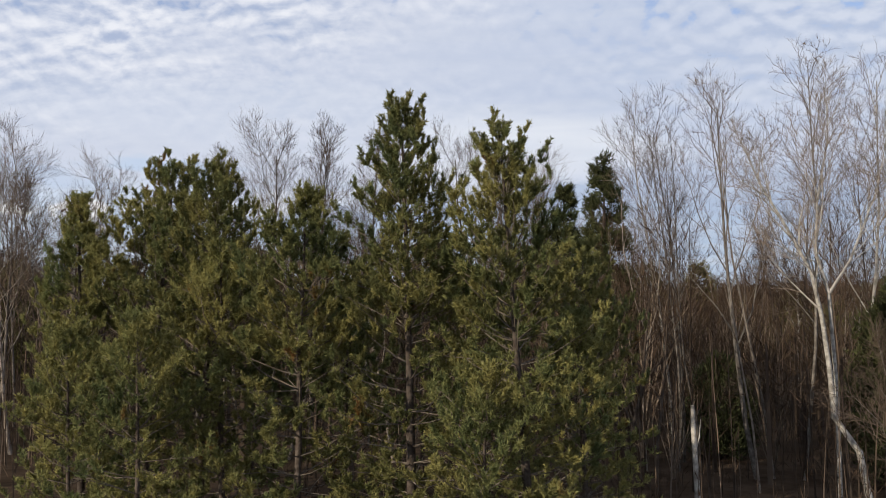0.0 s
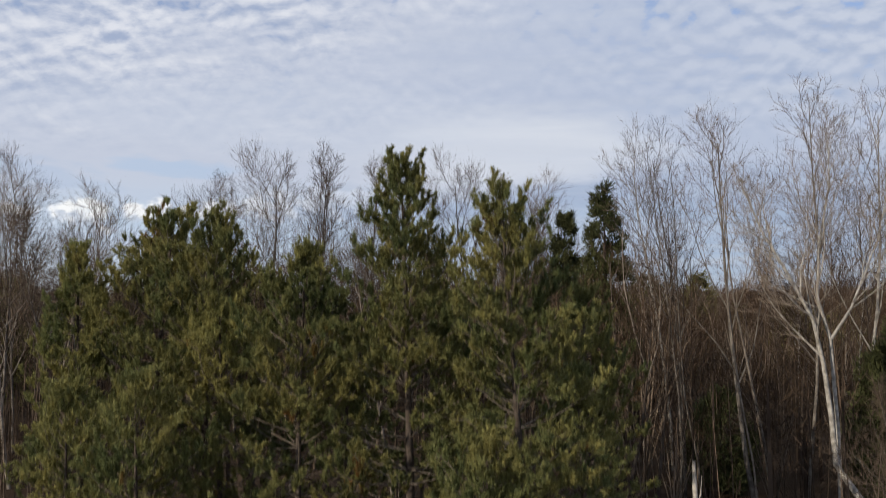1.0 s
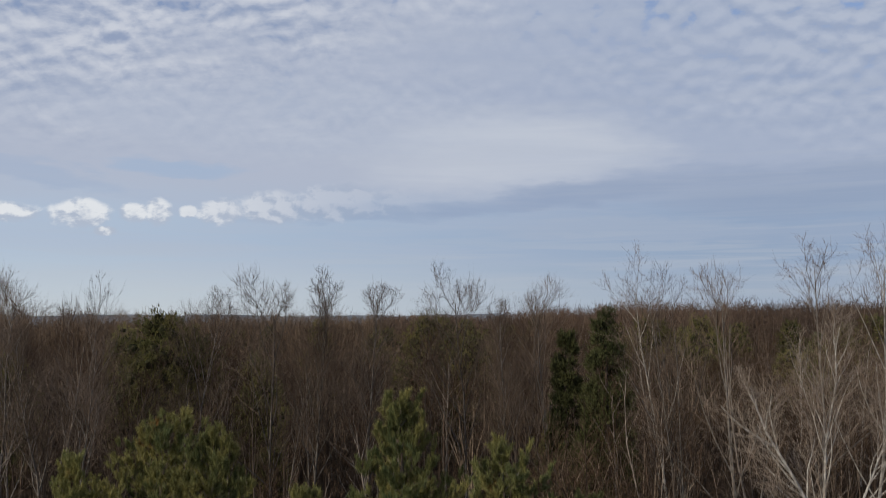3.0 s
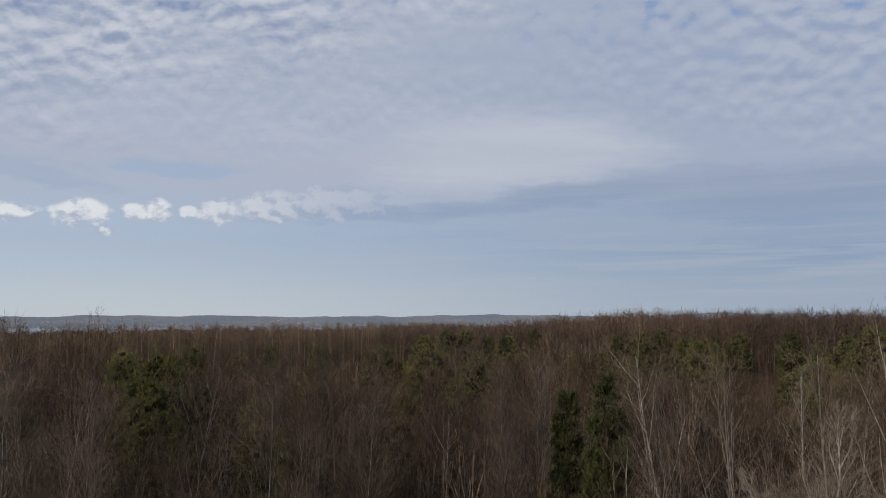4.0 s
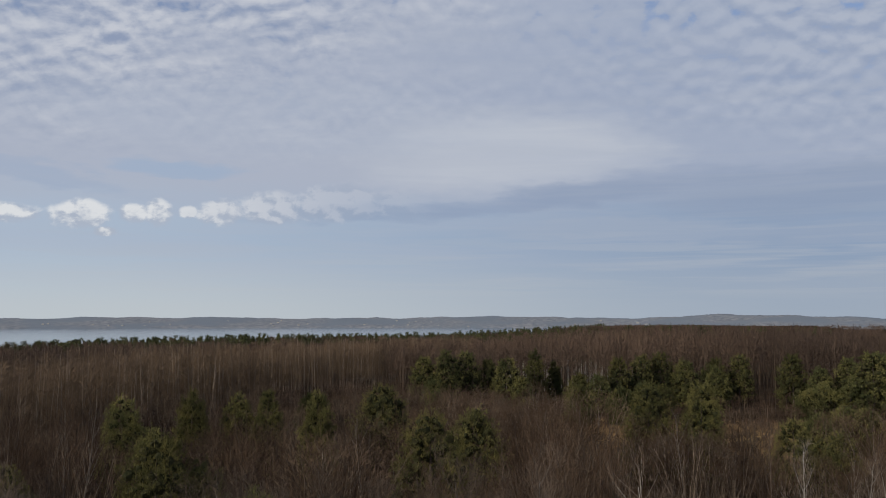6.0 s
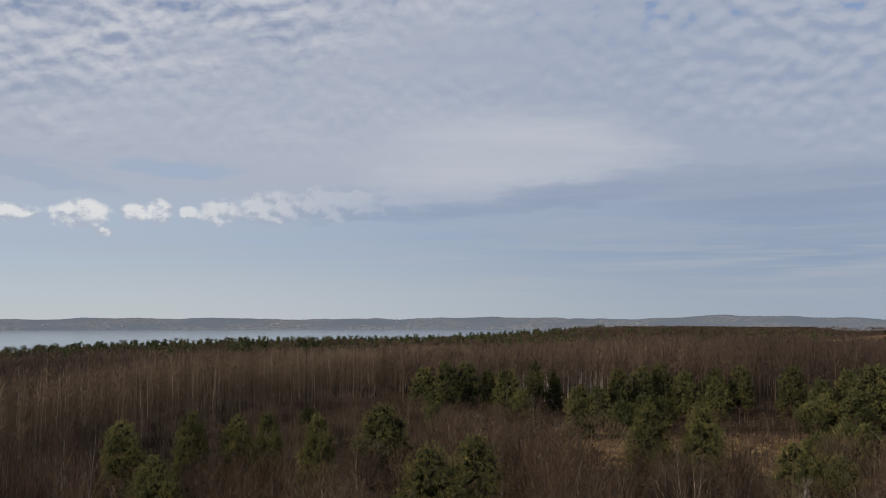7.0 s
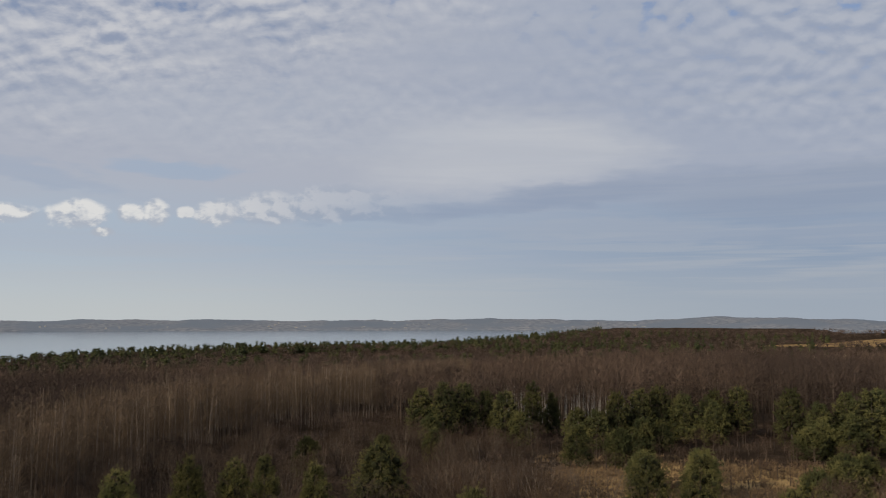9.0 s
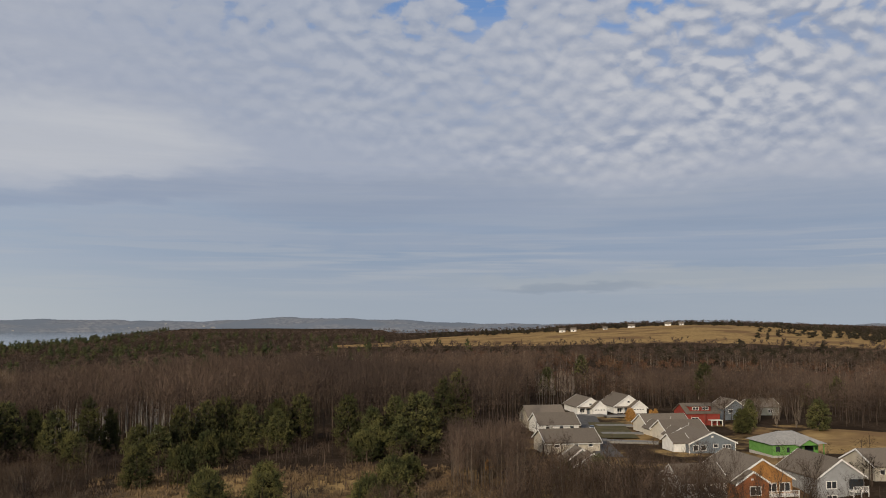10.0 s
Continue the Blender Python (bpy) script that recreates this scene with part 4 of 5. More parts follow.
def plain_round(seed, tall, reach, count, width, twig=1.0):
    """A far leafless tree: a stem and a rounded haze of short twigs; the first faces are its stem."""
    g = np.random.default_rng(seed)
    h = Heap()
    h.tube([(0, 0, -0.5), (0, 0, tall * 0.8)], [0.14, 0.05], 3)
    bark = sum(len(f) for f in h.f)
    d = g.normal(size=(count, 3))
    d /= np.linalg.norm(d, axis=1)[:, None]
    d[:, 2] = np.where(d[:, 2] < -0.5, -d[:, 2], d[:, 2])
    b = d * g.uniform(0.35, 0.95, (count, 1)) * np.array([reach, reach, tall * 0.42]) + np.array([0, 0, tall * 0.52])
    d = d + np.array([0, 0, 0.45]) + g.normal(size=(count, 3)) * 0.55
    h.slivers(b, b + d * tall * twig * g.uniform(0.04, 0.11, (count, 1)), np.full(count, width))
    v, f = h.arrays()
    return v, f, (np.arange(len(f)) < bark).astype(int)


def plain_pine(seed, tall, reach, count, width):
    """A far pine, green almost to the ground: a ragged body with short broad sprays on it."""
    g = np.random.default_rng(seed)
    h = Heap()
    h.tube([(0, 0, -0.5), (0, 0, tall * 0.6), (0, 0, tall)], [0.2, 0.15, 0.02], 3)
    for k in range(9):
        u = 0.14 + 0.76 * k / 8
        out = reach * min(1, (1 - u) * 1.8) ** 0.7
        a = g.uniform(0, 6.28)
        h.lump(np.array([math.cos(a) * out * 0.4, math.sin(a) * out * 0.4, u * tall]), out * np.array([0.5, 0.5, 0.4]) + 0.2, g)
    z = g.uniform(0.06, 0.95, count)
    rad = reach * np.minimum(1, (1 - z) * 1.9) ** 0.7 * g.uniform(0.5, 1.0, count)
    az = g.uniform(0, 6.28, count)
    b = np.stack([np.cos(az) * rad, np.sin(az) * rad, z * tall], 1)
    d = np.stack([np.cos(az), np.sin(az), g.uniform(0.0, 0.8, count)], 1)
    d += g.normal(size=d.shape) * 0.4
    h.slivers(b, b + d * (0.08 * tall * g.uniform(0.6, 1.2, (count, 1))), np.full(count, width))
    v, f = h.arrays()
    return v, f, np.zeros(len(f), int)


def spread_out(name, label, category, templates, xy, size, wide, mat, g, trunk_mat=None):
    v_all, f_all, w_all, n = [], [], [], 0
    z = land(xy[:, 0], xy[:, 1])
    for k, (v, f, which) in enumerate(templates):
        pick = np.arange(len(xy)) % len(templates) == k
        p, s, w, zz = xy[pick], size[pick], wide[pick], z[pick]
        a = g.uniform(0, 6.28, len(p))
        c, si = np.cos(a)[:, None], np.sin(a)[:, None]
        x = (v[None, :, 0] * c - v[None, :, 1] * si) * w[:, None] + p[:, :1]
        y = (v[None, :, 0] * si + v[None, :, 1] * c) * w[:, None] + p[:, 1:]
        q = v[None, :, 2] * s[:, None] + zz[:, None]
        v_all.append(np.stack([x, y, q], -1).reshape(-1, 3))
        f_all.append((f[None] + (np.arange(len(p)) * len(v))[:, None, None]).reshape(-1, 3) + n)
        w_all.append(np.tile(which, len(p)))
        n += len(p) * len(v)
    ob = new(name, mesh_of(name, (np.concatenate(v_all), np.concatenate(f_all)), mat, False, trunk_mat, np.concatenate(w_all)))
    return tagged(ob, label, category, kind="stuff")


def sector(g, count, r0, r1, az0=-36, az1=60, power=2.0):
    az = np.radians(g.uniform(az0, az1, count))
    r = g.uniform(r0 ** power, r1 ** power, count) ** (1 / power)
    return np.stack([r * np.sin(az), r * np.cos(az)], 1)


def bearing(p):
    return np.hypot(p[:, 0], p[:, 1]), np.degrees(np.arctan2(p[:, 0], p[:, 1]))


def is_wood(p):
    """Where trees stand: not on the meadow, the open hill, among the houses or in the lake."""
    r, az = bearing(p)
    ok = (r < shore(az) - 15) & (meadow(p[:, 0], p[:, 1]) < 0.3)
    ok &= ~((r > 250) & (r < 300) & (az > -2) & (az < 27))
    return ok


def plain_shrub(seed, tall, count, width):
    """A leafless bush: stems that fan out from one foot, with upswept twigs."""
    g = np.random.default_rng(seed)
    h = Heap()
    stems = 7
    az, lean = g.uniform(0, 6.28, stems), g.uniform(0.1, 0.6, stems)
    tip = np.stack([np.cos(az) * lean, np.sin(az) * lean, np.ones(stems)], 1) * tall * g.uniform(0.6, 0.95, (stems, 1))
    h.slivers(np.zeros((stems, 3)) - np.array([0, 0, 0.3]), tip, np.full(stems, width * 1.6))
    k = g.integers(0, stems, count)
    b = tip[k] * g.uniform(0.2, 0.85, (count, 1))
    d = tip[k] / tall * 0.6 + g.normal(size=(count, 3)) * 0.4 + np.array([0, 0, 0.4])
    h.slivers(b, b + d * tall * g.uniform(0.15, 0.4, (count, 1)), np.full(count, width))
    v, f = h.arrays()
    return v, f, (np.arange(len(f)) < stems).astype(int)


g = np.random.default_rng(9)
# low round maples up to the meadow and the aspens
low = np.array(low_crowns)
crowns = []
for k, (_, tall, reach) in enumerate(fans):
    h = Heap()
    for arrays in fan_arrays[k]:
        h.add(*arrays)
    v, f = h.arrays()
    crowns.append((v / np.array([reach, reach, tall]), f, (np.arange(len(f)) < len(fan_arrays[k][0][1])).astype(int)))
spread_out("maple_wood", "low leafless maples with round brown crowns", "trees", crowns, low[:, :2], low[:, 2], low[:, 3], M_CROWN_TAN, g, M_FAN_SUNLIT)
# brush and saplings under and between the near trees
p = sector(g, 2200, 21, 130, az0=-34, az1=56, power=1.5)
p = p[p[:, 1] > 19]
spread_out("brushwood", "brown leafless brush and saplings on the forest floor", "brush", [plain_bare(s, 3.0, 18, 0.022, 0.016, 0.05) for s in (71, 72, 73)], p, g.uniform(0.4, 1.3, len(p)), g.uniform(0.8, 1.8, len(p)), M_BRUSH, g, M_STALK)
p = sector(g, 260, 32, 130, az0=-34, az1=56)
spread_out("sapling_thicket", "thicket of thin leafless young trees", "trees", [plain_bare(s, 11.0, 56, 0.035, 0.045) for s in (74, 75, 76)], p, g.uniform(0.6, 1.05, len(p)), g.uniform(0.8, 1.3, len(p)), M_TWIG, g, M_STALK)
p = sector(g, 820, 34, 145, az0=-34, az1=56)
spread_out("bush_thicket", "thicket of round-crowned leafless bushes under taller trees", "brush", [plain_round(s, 6.5, 2.0, 170, 0.04) for s in (96, 97, 98, 99)], p, g.uniform(0.4, 1.1, len(p)), g.uniform(0.7, 1.4, len(p)), M_THICKET, g, M_STALK)
p = sector(g, 330, 66, 132, az0=-34, az1=40)
tall = g.uniform(13.5, 17.2, len(p)) - 3.0 * smooth(8, 14, bearing(p)[1])
keep = ((bearing(p)[1] < 11) | (bearing(p)[0] > 105)) & np.array([clear_of_conifers(x, y, h, 2.4) for (x, y), h in zip(p, tall)])
p, tall = p[keep], tall[keep]
spread_out("leafless_wood", "brown leafless wood with tall rounded crowns", "trees", [plain_round(s, 15.0, 2.6, 300, 0.036) for s in (108, 109, 110, 111)], p, tall / 15.0, g.uniform(0.7, 1.25, len(p)), M_TWIG_WOOD, g, M_STALK)
p = np.concatenate([sector(g, 170, 25, 62, az0=9, az1=34), sector(g, 120, 30, 60, az0=-34, az1=-20)])
spread_out("saplings", "thin pale leafless saplings and brush at the wood's edge", "trees", [plain_bare(s, 7.0, 40, 0.016, 0.026, 0.15) for s in (112, 113, 114)], p, g.uniform(0.3, 1.1, len(p)), g.uniform(0.7, 1.4, len(p)), M_TWIG, g, M_TWIG_SUNLIT)
# the aspen stand: a strip that runs off to the right, with lower brown wood behind it
p = sector(g, 6000, 140, 480, az0=-36, az1=2)
r, az = bearing(p)
front = 165 + 8.0 * (az + 27) + 7 * np.sin(az * 1.7)
p = p[(r > front) & (r < front + 75) & (r > 140)][:1200]
spread_out("aspen_stand", "stand of slender pale aspens with tan twigs", "trees", [plain_bare(s, 18.0, 200, 0.05, 0.07, 0.22, (0.3, 1.6)) for s in (81, 82, 83, 84)], p, g.uniform(0.93, 1.2, len(p)), g.uniform(0.9, 1.5, len(p)), M_ASPEN_FAR, g, M_TRUNK_FAR)
p = sector(g, 2200, 215, 500, az0=-36, az1=2)
r, az = bearing(p)
p = p[r > 235 + 8.0 * (az + 27)]
spread_out("leafless_wood", "brown leafless wood behind pale aspens", "trees", [plain_round(s, 14.5, 2.6, 150, 0.13, 0.6) for s in (101, 102, 103)], p, g.uniform(1.0, 1.32, len(p)), g.uniform(0.8, 1.4, len(p)), M_WOOD_FAR, g, M_STALK)
p = sector(g, 1500, 128, 305)
r, az = bearing(p)
p = p[(is_wood(p) | (az < 6)) & ((az > 2) | (r < 185 + 8.0 * (az + 27)))]
spread_out("leafless_wood", "brown leafless thicket of tall bushes and young trees", "trees", [plain_round(s, 7.0, 2.3, 120, 0.085) for s in (51, 52, 53, 54)], p, g.uniform(0.4, 1.15, len(p)), g.uniform(0.7, 1.4, len(p)), M_THICKET, g, M_STALK)
p = sector(g, 760, 112, 330, az0=-33, az1=4)
r, az = bearing(p)
p = p[r < 178 + 8.0 * (az + 27)]
spread_out("bush_thicket", "round light-brown leafless bushes in front of aspens", "brush", [plain_round(s, 7.5, 2.6, 110, 0.06) for s in (115, 116, 117)], p, g.uniform(0.5, 1.25, len(p)), g.uniform(0.7, 1.4, len(p)), M_WOOD_FAR, g, M_STALK)
# dry grass tussocks
p = sector(g, 2400, 160, 265, az0=3, az1=36)
p = p[meadow(p[:, 0], p[:, 1]) > 0.2]
tuss = []
for s in (93, 94, 95):
    q = np.random.default_rng(s)
    h = Heap()
    a = q.uniform(0, 6.28, 12)
    foot = np.stack([np.cos(a), np.sin(a), np.zeros(12)], 1) * q.uniform(0.1, 1.3, (12, 1))
    h.slivers(foot, foot * 1.2 + np.array([0, 0, 1.0]) * q.uniform(0.5, 1.1, (12, 1)) + q.normal(size=(12, 3)) * 0.15, np.full(12, 0.28))
    v, f = h.arrays()
    tuss.append((v, f, np.zeros(len(f), int)))
spread_out("dry_grass", "tan tussocks of tall dry grass", "grass", tuss, p, g.uniform(0.6, 1.4, len(p)), g.uniform(0.7, 1.5, len(p)), M_GRASS, g)
# a tall copse between the meadow and the houses
p = np.concatenate([sector(g, 95, 196, 248, az0=28.6, az1=33.4), sector(g, 70, 138, 176, az0=32, az1=46)])
spread_out("copse", "copse of tall leafless trees with tan twigs", "trees", [plain_bare(s, 15.5, 170, 0.06, 0.07, 0.3) for s in (85, 86)] + [plain_round(s, 16.0, 2.8, 260, 0.06, 0.7) for s in (87, 90, 91)], p, g.uniform(0.8, 1.1, len(p)), g.uniform(0.9, 1.3, len(p)), M_WOOD_FAR, g, M_FAN_SUNLIT)
p = sector(g, 260, 330, 470, az0=33, az1=62)
r, az = bearing(p)
p = p[((r > 395) | (az > 44)) & ((az < 48.5) | (r > 350))]
spread_out("leafless_wood", "leafless trees behind and among houses", "trees", [plain_round(s, 13.0, 2.8, 110, 0.075) for s in (88, 89)], p, g.uniform(0.7, 1.1, len(p)), g.uniform(1.0, 1.6, len(p)), M_WOOD_MID, g, M_STALK)
p = sector(g, 24, 392, 415, az0=34.2, az1=36.6)
spread_out("birch_stand", "cluster of pale bare stems behind houses", "trees", [plain_bare(s, 15.0, 60, 0.08, 0.09, 0.35) for s in (64, 65)], p, g.uniform(0.8, 1.1, len(p)), g.uniform(0.8, 1.1, len(p)), M_TRUNK_FAR, g, M_STEM)
# bushes on the meadow and in front of the grove
p = sector(g, 1350, 120, 305, az0=-4, az1=36)
p = p[g.uniform(0, 1, len(p)) < 0.35 + 0.65 * smooth(0.55, 0.35, meadow(p[:, 0], p[:, 1]) + 0.25 * np.sin(p[:, 0] * 0.09) * np.sin(p[:, 1] * 0.12))]
spread_out("meadow_brush", "reddish-brown leafless bushes in dry grass", "brush", [plain_round(s, 5.0, 2.0, 120, 0.06) for s in (77, 78, 79)], p, g.uniform(0.4, 1.35, len(p)), g.uniform(0.7, 1.5, len(p)), M_WOOD_MID, g, M_STALK)
p = sector(g, 1500, 300, 480, az0=-4, az1=34)
p = p[is_wood(p)]
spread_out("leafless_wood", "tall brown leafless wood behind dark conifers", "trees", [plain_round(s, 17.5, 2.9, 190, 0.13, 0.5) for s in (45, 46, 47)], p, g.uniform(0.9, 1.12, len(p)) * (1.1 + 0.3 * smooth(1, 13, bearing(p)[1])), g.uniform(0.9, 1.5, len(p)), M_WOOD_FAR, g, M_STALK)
p = sector(g, 2400, 430, 850)
p = p[is_wood(p)]
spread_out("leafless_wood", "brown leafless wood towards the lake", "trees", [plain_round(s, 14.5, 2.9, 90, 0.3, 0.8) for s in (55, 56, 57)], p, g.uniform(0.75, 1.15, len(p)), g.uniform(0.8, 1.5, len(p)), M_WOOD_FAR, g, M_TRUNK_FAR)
p = sector(g, 6000, 820, 3400, power=1.3)
r, az = bearing(p)
p = p[is_wood(p) & ((az > 10) | (r < shore(az) - 90))]
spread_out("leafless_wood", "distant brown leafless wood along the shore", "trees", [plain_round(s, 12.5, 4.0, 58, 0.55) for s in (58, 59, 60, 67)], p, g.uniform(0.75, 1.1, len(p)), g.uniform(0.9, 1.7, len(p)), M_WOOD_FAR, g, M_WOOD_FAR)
# pale birches behind the grove
p = sector(g, 90, 318, 345, az0=4, az1=13)
spread_out("birch_stand", "stand of pale birch stems behind dark conifers", "trees", [plain_bare(s, 12.0, 30, 0.08, 0.15, 0.4) for s in (64, 65)], p, g.uniform(0.8, 1.1, len(p)), g.uniform(0.8, 1.1, len(p)), M_TWIG_PALE, g, M_PALE)
az = g.uniform(-36, 10.5, 2300)
r = shore(az) + 4 - np.abs(g.normal(size=2300)) * 95
az = np.radians(np.concatenate([az, g.uniform(-36, 14, 160)]))
r = np.concatenate([r, g.uniform(500, 850, 160)])
p = np.stack([r * np.sin(az), r * np.cos(az)], 1)
spread_out("pine_wood", "dark green pines along the lake shore", "trees", [plain_pine(s, 15.0, 3.6, 60, 0.9) for s in (61, 62, 63)], p, g.uniform(0.6, 1.15, len(p)), g.uniform(0.9, 1.6, len(p)), M_NEEDLE_DARK, g)
# dark pines in clumps on the cape and in the wood before it
p = np.concatenate([c + g.normal(size=(14, 2)) * np.array([55, 40]) for c in sector(g, 16, 950, 2000, az0=4, az1=23)] + [c + g.normal(size=(5, 2)) * 16 for c in sector(g, 9, 520, 900, az0=-30, az1=26)])
spread_out("pine_wood", "clumps of dark pines in a brown wood", "trees", [plain_pine(s, 15.0, 3.6, 60, 0.9) for s in (68, 69)], p, g.uniform(0.7, 1.15, len(p)), g.uniform(0.8, 1.4, len(p)), M_NEEDLE_DARK, g)
# trees along the crest of the open hill and below it
az = np.radians(np.concatenate([g.uniform(27, 40, 90), g.uniform(38, 60, 130), g.normal(55, 3, 110), g.uniform(17, 60, 60), g.normal(49, 4.0, 150)]))
r = np.concatenate([2130 + 60 * g.normal(size=220), 1700 + 120 * g.normal(size=110), g.uniform(900, 1250, 60), g.uniform(860, 980, 150)])
p = np.stack([r * np.sin(az), r * np.cos(az)], 1)
spread_out("hedge_row", "dark trees along the crest of a dry hill", "trees", [plain_pine(s, 12.0, 4.2, 90, 0.9) for s in (66, 67)], p, g.uniform(0.45, 1.25, len(p)), g.uniform(0.9, 1.8, len(p)), M_HEDGE, g)
# scrub that thins out towards the open hill
p = sector(g, 1500, 850, 1600, az0=20, az1=58)
r, az = bearing(p)
p = p[g.uniform(0, 1, len(p)) < smooth(1550, 950, r)]
spread_out("hill_scrub", "brown scrub thinning out below a dry hill", "brush", [plain_shrub(s, 6.0, 26, 0.6) for s in (91, 92)], p, g.uniform(0.4, 1.2, len(p)), g.uniform(0.9, 2.0, len(p)), M_WOOD_FAR, g, M_WOOD_FAR)

# heath and brush between the houses and the hill
p = sector(g, 1300, 480, 1050, az0=26, az1=58)
spread_out("heath", "reddish-brown heath and brush below a dry hill", "brush", [plain_shrub(s, 4.5, 34, 0.4) for s in (104, 105)], p, g.uniform(0.5, 1.3, len(p)), g.uniform(1.0, 2.4, len(p)), M_HEATH, g, M_HEATH)
p = sector(g, 620, 335, 540, az0=34, az1=60)
r, az = bearing(p)
p = p[((r > 386) | (az > 49)) & ((az < 48.5) | (r > 352))]
spread_out("bush_thicket", "brown leafless bushes and young trees under taller trees", "brush", [plain_round(s, 8.0, 2.6, 120, 0.10, 0.8) for s in (118, 119, 120)], p, g.uniform(0.5, 1.3, len(p)), g.uniform(0.8, 1.5, len(p)), M_WOOD_MID, g, M_STALK)
# the wood to the right of the houses
p = sector(g, 820, 300, 560, az0=40, az1=62)
r, az = bearing(p)
p = p[((r > 392) | (az > 50.5)) & ((az < 48.5) | (r > 350))]
spread_out("leafless_wood", "dark brown leafless wood beside houses", "trees", [plain_round(s, 16.0, 3.0, 110, 0.10) for s in (106, 107)], p, g.uniform(0.7, 1.15, len(p)), g.uniform(0.9, 1.5, len(p)), M_WOOD_FAR, g, M_STALK)


# ================= lake and far shore =================
M_WATER = bpy.data.materials.new("lake_water")
M_WATER.use_nodes = True
b = M_WATER.node_tree.nodes["Principled BSDF"]
b.inputs["Base Color"].default_value = (0.10, 0.13, 0.16, 1)
b.inputs["Roughness"].default_value = 0.12
ripples = node(M_WATER.node_tree, "ShaderNodeBump")
ripples.inputs["Strength"].default_value = 0.05
M_WATER.node_tree.links.new(noisy(M_WATER.node_tree, node(M_WATER.node_tree, "ShaderNodeNewGeometry").outputs["Position"], 0.05, 4.0), ripples.inputs["Height"])
M_WATER.node_tree.links.new(ripples.outputs[0], b.inputs["Normal"])
lr = np.geomspace(600, 4700, 30)
la = np.radians(np.arange(-110, 60, 2.0))
lv = np.stack([lr[:, None] * np.sin(la), lr[:, None] * np.cos(la), np.full((len(lr), len(la)), LAKE)], -1).reshape(-1, 3)
lf = []
for i in range(len(lr) - 1):
    for j in range(len(la) - 1):
        a = i * len(la) + j
        lf += [(a, a + 1 + len(la), a + 1), (a, a + len(la), a + 1 + len(la))]
tagged(new("water", mesh_of("water", (lv, np.array(lf)), M_WATER)), "calm pale blue-grey lake water", "lake", kind="structure")

# aerial haze is mixed into the blue-grey base colours of these wooded hills
M_HILL_HAZE = material("hazed_hills", (0.140, 0.160, 0.187), (0.250, 0.252, 0.262), 0.045, patch=(0.165, 0.19, 0.222), patch_scale=0.003)
ha = np.arange(-70, 90, 0.06)
crest = 27 + 3.0 * np.sin(ha * 0.33 + 1.2) + 2.0 * np.sin(ha * 0.81 + 0.4) + 8 * np.exp(-((ha - 5) / 3.5) ** 2) + 15 * np.exp(-((ha - 19) / 4.5) ** 2)
crest = crest - 16 * smooth(26, 33, ha)
rough = np.random.default_rng(3).uniform(-1, 1, len(ha))
lumpy = np.interp(ha, np.linspace(-70, 90, 230), np.random.default_rng(6).uniform(-2.5, 2.5, 230))
rows = []
for r, f in ((4230, -0.1), (4260, 0.12), (4380, 0.35), (4500, 0.6), (4620, 0.85), (4720, 1.0), (4850, 0.7)):
    z = LAKE + (crest - LAKE) * f + (rough * 1.3 + lumpy if f == 1.0 else 0) + 2.0 * f * np.sin(ha * 1.7 + 9 * f)
    rows.append(np.stack([r * np.sin(np.radians(ha)), r * np.cos(np.radians(ha)), z], -1))
n, hf = len(ha), []
for i in range(len(rows) - 1):
    for j in range(n - 1):
        a = i * n + j
        hf += [(a, a + 1 + n, a + 1), (a, a + n, a + 1 + n)]
tagged(new("backdrop", mesh_of("backdrop", (np.concatenate(rows), np.array(hf)), M_HILL_HAZE, True)), "hazy blue-grey wooded hills beyond the lake", "hills", kind="structure")


# ================= houses =================
def box_into(h, x0, x1, y0, y1, z0, z1):
    v = [(x, y, z) for z in (z0, z1) for y in (y0, y1) for x in (x0, x1)]
    f = [(0, 2, 3), (0, 3, 1), (4, 5, 7), (4, 7, 6), (0, 1, 5), (0, 5, 4), (2, 6, 7), (2, 7, 3), (0, 4, 6), (0, 6, 2), (1, 3, 7), (1, 7, 5)]
    h.add(v, f)


def solid(name, parent, mat, *boxes, label=""):
    h = Heap()
    for b in boxes:
        box_into(h, *b)
    return child(name, mesh_of(name, h.arrays(), mat), parent, label)


def siding(name, colour):
    """Painted lap siding: level boards a hand wide, with a little weathering."""
    m = material(name, colour, tuple(c * 0.86 for c in colour), 0.7, rough=0.7)
    t = m.node_tree
    z = node(t, "ShaderNodeSeparateXYZ")
    t.links.new(node(t, "ShaderNodeNewGeometry").outputs["Position"], z.inputs[0])
    lap = calc(t, "FRACT", calc(t, "MULTIPLY", z.outputs[2], 5.0))
    n = node(t, "ShaderNodeBump")
    n.inputs["Strength"].default_value, n.inputs["Distance"].default_value = 0.6, 0.03
    t.links.new(lap, n.inputs["Height"])
    t.links.new(n.outputs[0], t.nodes["Principled BSDF"].inputs["Normal"])
    return m


M_SHINGLE = material("shingles", (0.140, 0.116, 0.092), (0.170, 0.142, 0.114), 3.0, bump=0.3, bump_scale=9, per_object=0.12)
M_SHINGLE_PALE = material("pale_shingles", (0.27, 0.26, 0.24), (0.33, 0.315, 0.29), 1.2, bump=0.4, bump_scale=5)
M_TRIM = material("white_trim", (0.72, 0.70, 0.66), (0.64, 0.62, 0.58), 2.0, rough=0.6)
M_STONE = material("concrete", (0.42, 0.40, 0.37), (0.33, 0.315, 0.29), 1.0, bump=0.3)
M_DRIVE = material("weathered_concrete", (0.24, 0.225, 0.20), (0.19, 0.178, 0.16), 0.8, bump=0.2)
